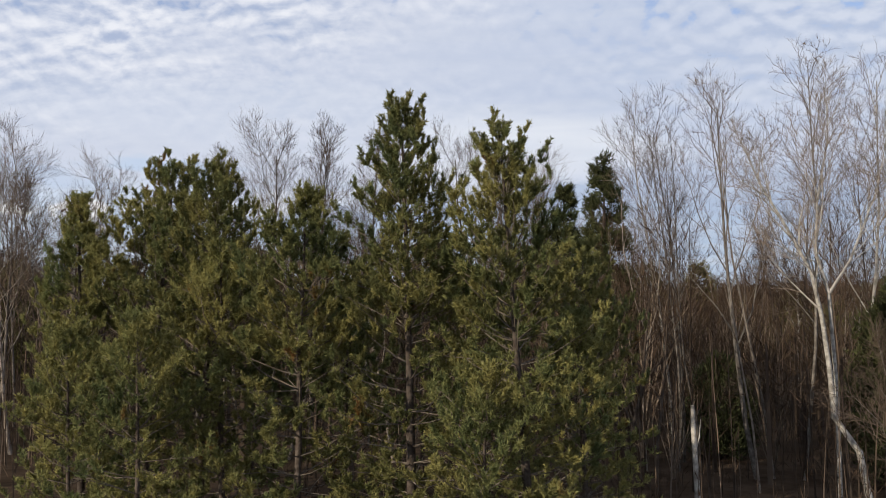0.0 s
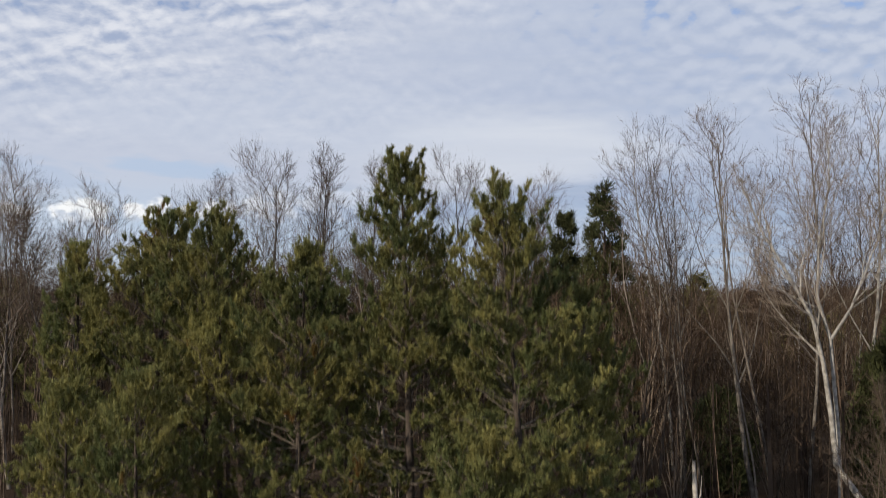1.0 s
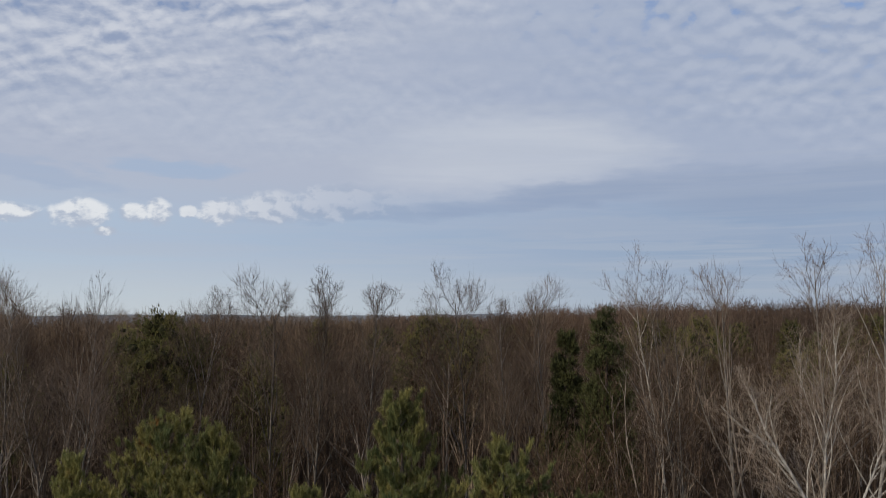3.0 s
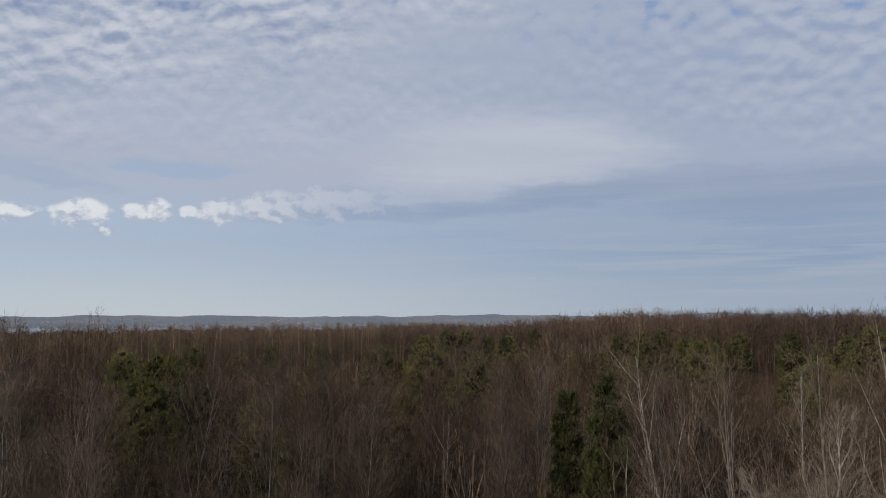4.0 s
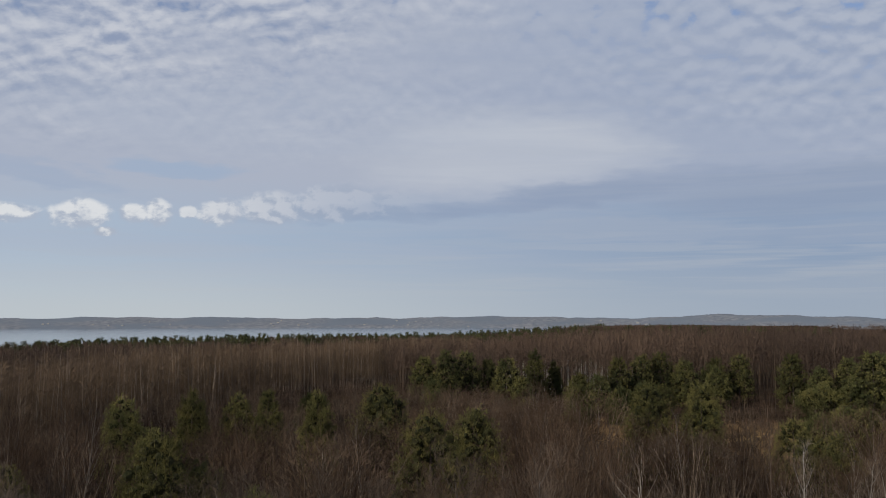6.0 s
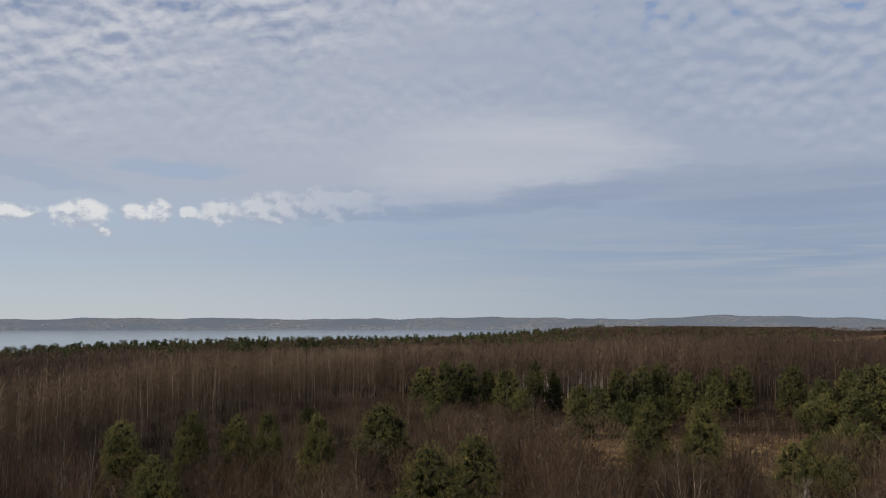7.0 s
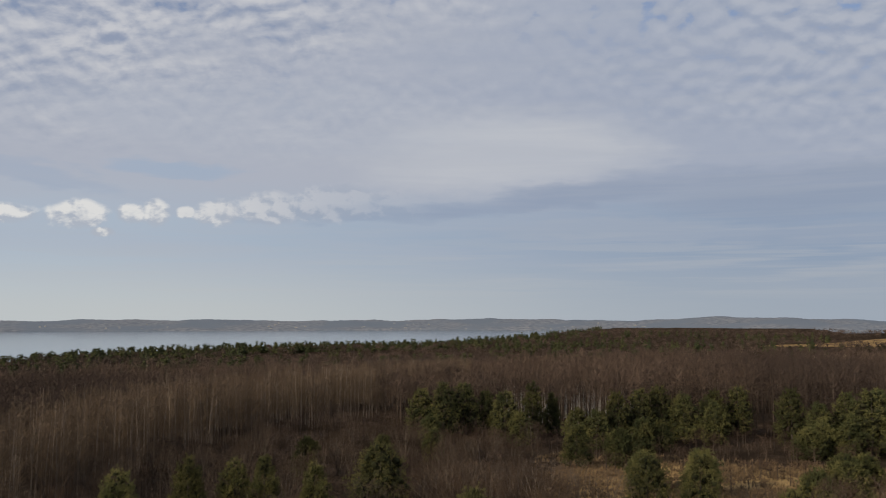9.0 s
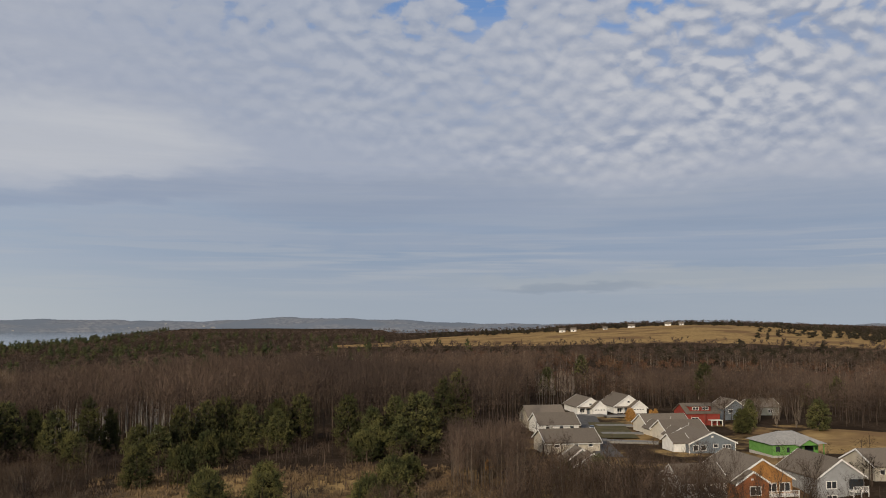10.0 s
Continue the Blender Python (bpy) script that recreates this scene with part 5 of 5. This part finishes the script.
M_ASPHALT = material("asphalt", (0.085, 0.08, 0.075), (0.12, 0.113, 0.105), 0.6)
M_LAWN = material("lawn", (0.082, 0.074, 0.036), (0.125, 0.10, 0.05), 0.3, per_object=0.1)
M_WINDOW = bpy.data.materials.new("window_glass")
M_WINDOW.use_nodes = True
b = M_WINDOW.node_tree.nodes["Principled BSDF"]
b.inputs["Base Color"].default_value, b.inputs["Roughness"].default_value, b.inputs["Metallic"].default_value = (0.03, 0.035, 0.04, 1), 0.08, 0.0
WALL = {"white": siding("white_siding", (0.74, 0.72, 0.68)), "cream": siding("cream_siding", (0.58, 0.53, 0.44)), "slate": siding("slate_siding", (0.17, 0.19, 0.21)),
        "sage": siding("sage_siding", (0.30, 0.30, 0.26)), "red": siding("red_siding", (0.24, 0.048, 0.036)), "grey": siding("grey_siding", (0.30, 0.30, 0.30)),
        "green": material("green_sheathing", (0.10, 0.23, 0.055), (0.13, 0.28, 0.075), 0.8), "orange": siding("orange_siding", (0.34, 0.165, 0.055)), "beige": siding("beige_siding", (0.46, 0.41, 0.33)),
        "rust": siding("rust_siding", (0.26, 0.10, 0.045))}


def add_window(ob, x, z, w, h, y, side="front", panes=2):
    """A framed window in a wall; y is the wall's face. Its panes sit in the frame."""
    bar = 0.14
    cols = [(x - w / 2 + k * w / panes, x - w / 2 + (k + 1) * w / panes) for k in range(panes)]
    frame_boxes = [(x - w / 2 - bar, x + w / 2 + bar, y - 0.10, y + 0.03, z - h / 2 - bar, z - h / 2), (x - w / 2 - bar, x + w / 2 + bar, y - 0.10, y + 0.03, z + h / 2, z + h / 2 + bar)]
    frame_boxes += [(c - bar / 2, c + bar / 2, y - 0.10, y + 0.03, z - h / 2, z + h / 2) for c in [x - w / 2 - bar / 2] + [b for a, b in cols[:-1]] + [x + w / 2 + bar / 2]]
    win = solid("window", ob, M_TRIM, *frame_boxes, label="white framed window")
    for a, b in cols:
        solid("pane", win, M_WINDOW, (a + 0.03, b - 0.03, y - 0.05, y - 0.01, z - h / 2 + 0.02, z + h / 2 - 0.02))
    if side == "left":
        win.matrix_basis = pose(0, 0, 0, 0, 0, -90)
    return win


def gable(ob, w, d, eave, ridge, wall, roof, axis="y", at=(0, 0), over=0.5, trim=True, base=-1.0):
    """One wing: walls up to the gables, two roof panels with eaves, and rake boards. The ridge runs along axis."""
    cx, cy = at
    hw, hd = w / 2, d / 2
    turn = (lambda x, y, z: (cx + x, cy + y, z)) if axis == "y" else (lambda x, y, z: (cx - y, cy + x, z))
    if axis == "x":
        hw, hd = d / 2, w / 2
    h = Heap()
    v = [turn(x, y, z) for y in (-hd, hd) for x, z in ((-hw, base), (hw, base), (hw, eave), (0, ridge - 0.05), (-hw, eave))]
    f = [(0, 1, 2), (0, 2, 4), (4, 2, 3), (5, 7, 6), (5, 9, 7), (9, 8, 7), (0, 4, 9), (0, 9, 5), (1, 6, 7), (1, 7, 2), (0, 5, 6), (0, 6, 1)]
    h.add(v, f)
    child("wall", mesh_of("wall", h.arrays(), wall), ob)
    slope = (ridge - eave) / hw
    for sgn in (-1, 1):
        h = Heap()
        xs, zs = (0.0, sgn * (hw + over)), (ridge, eave - slope * over)
        v = [turn(x, y, z + dz) for dz in (0.02, 0.24) for y in (-hd - over, hd + over) for x, z in zip(xs, zs)]
        h.add(v, [(0, 1, 3), (0, 3, 2), (4, 7, 5), (4, 6, 7), (0, 5, 1), (0, 4, 5), (2, 3, 7), (2, 7, 6), (0, 2, 6), (0, 6, 4), (1, 5, 7), (1, 7, 3)])
        child("roof_panel", mesh_of("roof_panel", h.arrays(), roof), ob)
        if trim:
            for y in (-hd - over - 0.06, hd + over + 0.06):
                h = Heap()
                v = [turn(x, y + dy, z + dz) for dz in (-0.16, 0.27) for dy in (-0.05, 0.05) for x, z in zip(xs, zs)]
                h.add(v, [(0, 1, 3), (0, 3, 2), (4, 7, 5), (4, 6, 7), (0, 5, 1), (0, 4, 5), (2, 3, 7), (2, 7, 6), (0, 2, 6), (0, 6, 4), (1, 5, 7), (1, 7, 3)])
                child("rake_board", mesh_of("rake_board", h.arrays(), M_TRIM), ob)
    return ob


def garage_door(ob, x, w, y, h=2.3):
    door = solid("garage_door", ob, M_TRIM, *[(x - w / 2, x + w / 2, y - 0.05, y + 0.02, 0.05 + k * h / 4, (k + 1) * h / 4) for k in range(4)], label="white panelled garage door")
    for k in range(4):
        solid("pane", door, M_WINDOW, (x - w / 2 + (k + 0.2) * w / 4, x - w / 2 + (k + 0.8) * w / 4, y - 0.07, y - 0.04, h * 0.80, h * 0.94))


def deck(ob, x0, x1, y, z, depth=2.6):
    """A raised deck with posts, a rail and balusters."""
    solid("deck_floor", ob, M_TRIM, (x0, x1, y - depth, y, z - 0.25, z))
    for k in range(3):
        x = x0 + 0.1 + (x1 - x0 - 0.2) * k / 2
        solid("deck_post", ob, M_TRIM, (x - 0.09, x + 0.09, y - depth, y - depth + 0.18, -1.0, z + 1.05))
    rail = solid("railing", ob, M_TRIM, (x0, x1, y - depth, y - depth + 0.08, z + 0.95, z + 1.05), (x0, x1, y - depth, y - depth + 0.08, z + 0.10, z + 0.18))
    n = int((x1 - x0) / 0.25)
    for k in range(n):
        x = x0 + (k + 0.5) * (x1 - x0) / n
        solid("baluster", rail, M_TRIM, (x - 0.03, x + 0.03, y - depth + 0.02, y - depth + 0.06, z + 0.18, z + 0.95))


def house(x, y, depth, label, turn=-18, floor=-2.0):
    ob = tagged(new("house"), label, "house", "houses of the settlement")
    a = radians(turn)
    cx, cy = x - math.sin(a) * depth / 2, y + math.cos(a) * depth / 2
    ob.matrix_basis = pose(cx, cy, floor, 0, 0, turn)
    return ob


def vent(ob, x, y, z):
    solid("vent_pipe", ob, M_STONE, (x - 0.12, x + 0.12, y - 0.12, y + 0.12, z - 0.6, z + 0.6))


# two white houses at the end of the street
for x, y, w, ridge in ((223.6, 290.0, 11.5, 6.6), (239.2, 284.6, 12.8, 7.4)):
    ob = house(x, y, 17, "white clapboard house with grey gabled roof and garage")
    gable(ob, w, 17, 3.1, ridge, WALL["white"], M_SHINGLE)
    gable(ob, w * 0.52, 5, 2.8, 5.4, WALL["white"], M_SHINGLE, at=(w * 0.24, -9.5))
    garage_door(ob, w * 0.24, 4.9, -12.0)
    solid("porch_roof", ob, M_SHINGLE, (-w / 2 - 0.2, -0.3, -11.0, -8.5, 2.75, 3.0))
    for px in (-w / 2 + 0.2, -w / 4, -0.5):
        solid("porch_post", ob, M_TRIM, (px - 0.12, px + 0.12, -10.9, -10.66, -1.0, 2.75))
    solid("front_door", ob, WALL["slate"], (-w * 0.12, -w * 0.12 + 1.0, -8.57, -8.45, 0.1, 2.2))
    add_window(ob, -w * 0.32, 1.5, 1.8, 1.4, -8.5)
    add_window(ob, 0, ridge - 2.6, 1.0, 0.7, -8.5, panes=1)

# the row with long roofs on one side of the street
for k, (x, y, w, eave, ridge, wall) in enumerate(((184.3, 264.7, 14.0, 3.6, 7.0, "beige"), (176.2, 245.9, 14.0, 3.2, 6.4, "white"), (154.6, 208.9, 16.5, 3.2, 6.2, "beige"))):
    ob = house(x, y, 13, "house with long brown shingle roof and " + {"beige": "beige", "white": "white"}[wall] + " walls")
    gable(ob, w, 13, eave, ridge, WALL[wall], M_SHINGLE, axis="x", trim=k != 0)
    for wx in (-0.3, 0.05, 0.32):
        add_window(ob, wx * w, 2.4, 1.3, 1.1, -6.5, panes=1)
    solid("gutter", ob, M_TRIM, (-w / 2 - 0.5, w / 2 + 0.5, -7.15, -7.0, eave - 0.55, eave - 0.38))
    vent(ob, w * 0.2, 2.5, ridge - 1.2)
ob = house(133.2, 172.2, 13, "sage-grey house with white-edged gable and dormer")
gable(ob, 10.0, 13, 3.2, 6.4, WALL["sage"], M_SHINGLE)
gable(ob, 6.0, 5, 4.6, 6.8, WALL["sage"], M_SHINGLE, at=(-1.0, 1.0))
add_window(ob, 0.4, 4.6, 1.5, 0.8, -6.5, panes=1)
solid("porch_roof", ob, M_TRIM, (-8.0, -5.0, -6.4, -3.0, 2.7, 3.0))
for px in (-7.8, -6.4):
    solid("porch_post", ob, M_TRIM, (px - 0.14, px + 0.14, -6.3, -6.0, -1.0, 2.7))
add_window(ob, -2.6, 1.6, 1.6, 1.4, -6.5)

# the other side: cream, cream and slate
for x, y, w in ((208.5, 227.0, 15.5), (201.0, 210.5, 13.5)):
    ob = house(x, y, 13, "cream house with brown roof and lit garage gable")
    gable(ob, w, 13, 2.9, 6.2, WALL["cream"], M_SHINGLE, axis="x")
    gable(ob, 6.4, 6, 2.7, 5.0, WALL["cream"], M_SHINGLE, at=(-w / 2 + 2.0, -8.0))
    add_window(ob, -w / 2 + 2.0, 1.6, 2.4, 1.4, -11.0)
    add_window(ob, w * 0.2, 1.7, 1.8, 1.3, -6.5)
    vent(ob, 2.0, -3.0, 5.0)
ob = house(191.2, 190.3, 15, "slate-blue house with white trim and small windows")
gable(ob, 14.6, 15, 2.8, 5.9, WALL["slate"], M_SHINGLE)
gable(ob, 5.0, 8, 2.8, 4.8, WALL["white"], M_SHINGLE, axis="x", at=(-8.5, -1.0))
solid("corner_board", ob, M_TRIM, (-7.38, -7.15, -7.56, -7.3, -1.0, 2.7))
solid("corner_board", ob, M_TRIM, (7.15, 7.38, -7.56, -7.3, -1.0, 2.7))
for wx, wz, ww, wh, n in ((-5.3, 1.5, 1.5, 1.5, 1), (-2.9, 1.5, 1.5, 1.5, 1), (1.0, 2.0, 1.3, 0.8, 1), (4.5, 1.7, 2.4, 0.9, 3)):
    add_window(ob, wx, wz, ww, wh, -7.5, panes=n)
solid("gable_lamp", ob, M_TRIM, (-0.3, 0.3, -7.62, -7.5, 4.4, 4.9))

# red house with dormers, and its neighbours in the trees
ob = house(236.5, 239.5, 11, "barn-red two-storey house with dormers and grey roof")
gable(ob, 13.0, 11, 4.6, 7.6, WALL["red"], M_SHINGLE, axis="x", trim=False)
solid("dormer", ob, WALL["red"], (-4.9, 3.3, -4.7, 0.5, 4.4, 7.0))
solid("dormer_roof", ob, M_SHINGLE, (-5.3, 3.7, -5.2, 0.9, 7.0, 7.25))
for dx in (-2.7, 1.1):
    add_window(ob, dx, 6.2, 2.3, 0.9, -4.7)
add_window(ob, -3.4, 2.2, 2.5, 1.6, -5.5)
solid("porch", ob, M_TRIM, (1.8, 6.4, -8.1, -5.5, 2.0, 2.2))
for px in (2.0, 4.1, 6.2):
    solid("porch_post", ob, M_TRIM, (px - 0.12, px + 0.12, -8.0, -7.76, -1.0, 2.0))
ob = house(260.0, 246.5, 11, "slate-grey gabled house half hidden by leafless trees")
gable(ob, 9.5, 11, 4.6, 7.8, WALL["slate"], M_SHINGLE)
add_window(ob, -1.8, 3.4, 1.6, 1.3, -5.5)
add_window(ob, 1.8, 1.3, 1.6, 1.5, -5.5)
for x, y in ((284.7, 253.5),):
    ob = house(x, y, 10, "low sage-grey house with brown roof behind trees")
    gable(ob, 12, 10, 3.3, 6.2, WALL["sage"], M_SHINGLE, axis="x")
    add_window(ob, 2.0, 1.6, 1.8, 1.3, -5.0)

# house under construction: green sheathing on a pale basement, hipped roof
ob = house(205.2, 171.5, 13, "unfinished house in bright green sheathing, pale hipped roof")
solid("basement", ob, M_STONE, (-7.8, 7.8, -6.4, 6.4, -1.0, 0.9))
solid("wall", ob, WALL["green"], (-7.8, 1.8, -6.5, 6.5, 0.9, 4.0), (1.8, 7.8, -4.0, 6.5, 0.9, 4.0))
h = Heap()
v = [(-8.6, -7.3, 3.95), (8.6, -7.3, 3.95), (8.6, 7.3, 3.95), (-8.6, 7.3, 3.95), (-2.2, 0, 6.9), (2.2, 0, 6.9)]
h.add(v, [(0, 1, 5), (0, 5, 4), (1, 2, 5), (2, 3, 4), (2, 4, 5), (3, 0, 4), (0, 2, 1), (0, 3, 2)])
child("roof", mesh_of("roof", h.arrays(), M_SHINGLE_PALE), ob)
gable(ob, 5.2, 3.0, 3.9, 5.3, WALL["green"], M_SHINGLE_PALE, at=(2.2, -6.6), trim=False, base=3.7)
for px in (-0.2, 4.6, 7.6):
    solid("post", ob, WALL["green"], (px - 0.12, px + 0.12, -7.0, -6.76, 0.9, 3.9))
for wx, ww, wz in ((-6.3, 1.3, 2.7), (-3.2, 0.9, 2.4), (0.5, 1.4, 2.2)):
    solid("opening", ob, M_WINDOW, (wx - ww / 2, wx + ww / 2, -6.56, -6.49, wz - 0.7, wz + 0.7))
solid("opening", ob, M_WINDOW, (3.6, 6.6, -4.06, -3.99, 1.1, 3.2))

# orange and grey walk-out houses with decks
ob = house(152.8, 137.7, 16, "orange-brown two-storey house with white trim and deck", floor=-4.2)
gable(ob, 14.5, 16, 6.3, 10.6, WALL["orange"], M_SHINGLE)
gable(ob, 7.6, 3.0, 6.0, 8.4, WALL["rust"], M_SHINGLE, at=(-3.6, -9.0))
for wx, wz, yy in ((-3.0, 4.3, -10.5), (-3.0, 1.1, -10.5), (2.2, 4.4, -8.0), (5.4, 4.4, -8.0), (2.6, 1.3, -8.0), (5.6, 1.3, -8.0)):
    add_window(ob, wx, wz, 2.4, 1.8 if wz > 3 else 1.2, yy)
deck(ob, 0.3, 7.4, -8.0, 3.1)
solid("gable_lamp", ob, M_TRIM, (-3.9, -3.5, -10.62, -10.5, 6.6, 7.0))
ob = house(171.9, 132.4, 16, "grey two-storey house with white deck and gable", floor=-4.2)
gable(ob, 11.6, 16, 6.0, 9.8, WALL["grey"], M_SHINGLE)
for wx, wz in ((-2.4, 4.3), (-2.4, 1.2)):
    add_window(ob, wx, wz, 2.4, 1.5, -8.0)
solid("loggia", ob, M_WINDOW, (2.0, 5.5, -8.06, -7.95, 3.3, 5.4))
add_window(ob, 3.8, 1.1, 2.4, 1.4, -8.0)
deck(ob, 1.9, 5.8, -8.0, 3.0, 1.6)
ob = house(141.1, 143.0, 11, "pale grey house with brown roof behind leafless trees", floor=-4.0)
gable(ob, 10.5, 11, 5.6, 8.6, WALL["white"], M_SHINGLE, axis="x")
for wx in (-2.4, 1.6):
    add_window(ob, wx, 4.0, 2.0, 1.6, -5.5)
    add_window(ob, wx, 1.2, 2.0, 1.2, -5.5)
deck(ob, -4.6, -0.6, -5.5, 2.8, 1.8)
ob = house(200.5, 137.0, 13, "beige house with small square windows and brown roof", floor=-4.0)
gable(ob, 15, 13, 5.4, 8.6, WALL["beige"], M_SHINGLE, axis="x")
for wx in (-5.5, -2.6, -0.2):
    add_window(ob, wx, 4.0, 1.2, 0.9, -6.5, panes=1)


# ---------------- street, drives, lawn, lamp, car ----------------
def strip(name, line, wide, lift, mat, label, category):
    """A paved way laid on the land along a line."""
    pts = np.array(line, float)
    t = np.concatenate([[0], np.cumsum(np.hypot(*np.diff(pts, axis=0).T))])
    s = np.linspace(0, t[-1], max(2, int(t[-1] / 2.5)))
    c = np.stack([np.interp(s, t, pts[:, 0]), np.interp(s, t, pts[:, 1])], 1)
    d = np.gradient(c, axis=0)
    d /= np.linalg.norm(d, axis=1)[:, None]
    side = np.stack([-d[:, 1], d[:, 0]], 1) * wide / 2
    z = np.full(len(c), -1.95 + lift)
    v = np.concatenate([np.c_[c + side, z], np.c_[c - side, z], np.c_[c + side, z - 1.2], np.c_[c - side, z - 1.2]])
    n, f = len(c), []
    for i in range(n - 1):
        f += [(i, i + n, i + n + 1), (i, i + n + 1, i + 1), (i, i + 1, i + 2 * n + 1), (i, i + 2 * n + 1, i + 2 * n), (i + n, i + 3 * n + 1, i + n + 1), (i + n, i + 3 * n, i + 3 * n + 1)]
    return tagged(new(name, mesh_of(name, (v, np.array(f)), mat)), label, category, kind="structure")


strip("road", [(158, 196), (176, 226), (197, 255), (214, 280), (216, 288)], 7.5, 0.45, M_ASPHALT, "asphalt street between houses", "street")
for x, y, ex, ey in ((216, 283, 225, 283), (222, 279, 242, 274), (200, 256, 212, 250), (188, 238, 200, 231), (177, 224, 190, 212)):
    strip("driveway", [(x, y), (ex, ey)], 4.5, 0.52, M_DRIVE, "pale concrete driveway", "driveway")
strip("lawn", [(185, 225), (196, 243), (208, 261)], 13.0, 0.485, M_LAWN, "short olive-brown winter lawn between driveways", "lawn")
lamp = tagged(new("street_lamp"), "slim grey street lamp beside a street", "street lamp")
h = Heap()
h.tube([(0, 0, 0), (0, 0, 4.6), (0.5, 0, 5.0)], [0.11, 0.08, 0.06], 6)
child("pole", mesh_of("pole", h.arrays(), M_STONE), lamp)
solid("head", lamp, M_STONE, (0.4, 1.1, -0.15, 0.15, 4.9, 5.1))
lamp.matrix_basis = pose(191.0, 257.5, -2.3)

M_CAR = material("white_paint", (0.72, 0.72, 0.71), rough=0.3, spec=0.5)
M_TYRE = material("rubber", (0.02, 0.02, 0.02), rough=0.8)
car = tagged(new("car"), "white car parked on the street", "car")
h = Heap()
v = [(x, y, z) for y in (-0.9, 0.9) for x, z in ((-2.3, 0.35), (2.3, 0.35), (2.3, 0.85), (1.2, 1.0), (-2.1, 1.0), (-2.3, 0.8))]
h.add(v, [(0, 1, 2), (0, 2, 3), (0, 3, 4), (0, 4, 5), (6, 8, 7), (6, 9, 8), (6, 10, 9), (6, 11, 10)] + [q for a in range(6) for q in ((a, (a + 1) % 6 + 6, (a + 1) % 6), (a, a + 6, (a + 1) % 6 + 6))])
body = child("body", mesh_of("body", h.arrays(), M_CAR), car)
h = Heap()
v = [(x, y, z) for x, z, w in ((-2.0, 1.0, 0.88), (0.9, 1.0, 0.88), (0.2, 1.5, 0.7), (-1.6, 1.5, 0.7)) for y in (-w, w)]
h.add(v, [(0, 2, 4), (0, 4, 6), (1, 5, 3), (1, 7, 5), (0, 6, 7), (0, 7, 1), (2, 3, 5), (2, 5, 4), (4, 5, 7), (4, 7, 6)])
child("cabin", mesh_of("cabin", h.arrays(), M_WINDOW), car)
for x in (-1.45, 1.4):
    for y in (-0.92, 0.74):
        h = Heap()
        a = np.arange(12) * np.pi / 6
        v = [(x + 0.33 * math.cos(q), y + dy, 0.33 + 0.33 * math.sin(q)) for dy in (0, 0.2) for q in a]
        h.add(v, [t for i in range(12) for t in ((i, (i + 1) % 12, (i + 1) % 12 + 12), (i, (i + 1) % 12 + 12, i + 12))] + [(0, i + 1, i) for i in range(1, 11)] + [(12, 12 + i, 13 + i) for i in range(1, 11)])
        child("wheel", mesh_of("wheel", h.arrays(), M_TYRE), car)
car.matrix_basis = pose(190.5, 246.5, -1.5, 0, 0, 55)

# rust-coloured bush by the drive
M_RUST = material("rust_leaves", (0.34, 0.17, 0.05), (0.42, 0.24, 0.08), 0.6, per_island=0.3)
for x, y, s in ((221.5, 262.5, 0.5), (244.0, 276.5, 0.22), (118.0, 196.0, 0.3), (246.0, 276.0, 0.25)):
    a, b, _ = cedar_tree(300 + int(x), 10.0, 4.2, clumps=260, needle=0.7, width=0.2, cone=0.4)
    ob = tagged(new("bush"), "rust-coloured leafy bush beside a drive", "bush", "rust-coloured bushes")
    child("stem", mesh_of("stem", a, M_BARK), ob)
    child("foliage", mesh_of("foliage", b, M_RUST), ob)
    ob.matrix_basis = pose(x, y, -2.2) @ Matrix.Diagonal((s, s, s, 1))

# farm buildings on the open hill
for x, y, w, h0 in ((1150, 1590, 13, 5), (1176, 1583, 12, 5), (1340, 1580, 16, 4), (1420, 1545, 14, 5), (1452, 1535, 12, 4), (1255, 1570, 10, 3)):
    ob = tagged(new("farm_house"), "small white farm building on a dry hill", "farm building", "farm buildings on the hill")
    gable(ob, w, 12, h0, h0 + 4, WALL["white"], M_SHINGLE, axis="x", over=0.8, trim=False, base=-3)
    add_window(ob, 0, h0 * 0.5, 2.5, 2.0, -6.0)
    ob.matrix_basis = pose(x, y, float(land(x, y)), 0, 0, -40)

# pale specks of houses along the far shore
g = np.random.default_rng(17)
h = Heap()
for k in range(60):
    az = math.radians(g.uniform(-34, 22))
    r = g.uniform(4262, 4560)
    f = np.interp(r, [4260, 4380, 4500, 4620], [0.12, 0.35, 0.6, 0.85])
    z = LAKE + (27 - LAKE) * f + 1.5
    w, d, t = g.uniform(2.5, 6), 4, g.uniform(0.5, 2.5)
    x, y = r * math.sin(az), r * math.cos(az)
    box_into(h, x - w, x + w, y - d, y + d, z - 4, z + t)
tagged(new("far_houses", mesh_of("far_houses", h.arrays(), M_STONE)), "tiny pale houses along a far shore", "houses", kind="stuff")
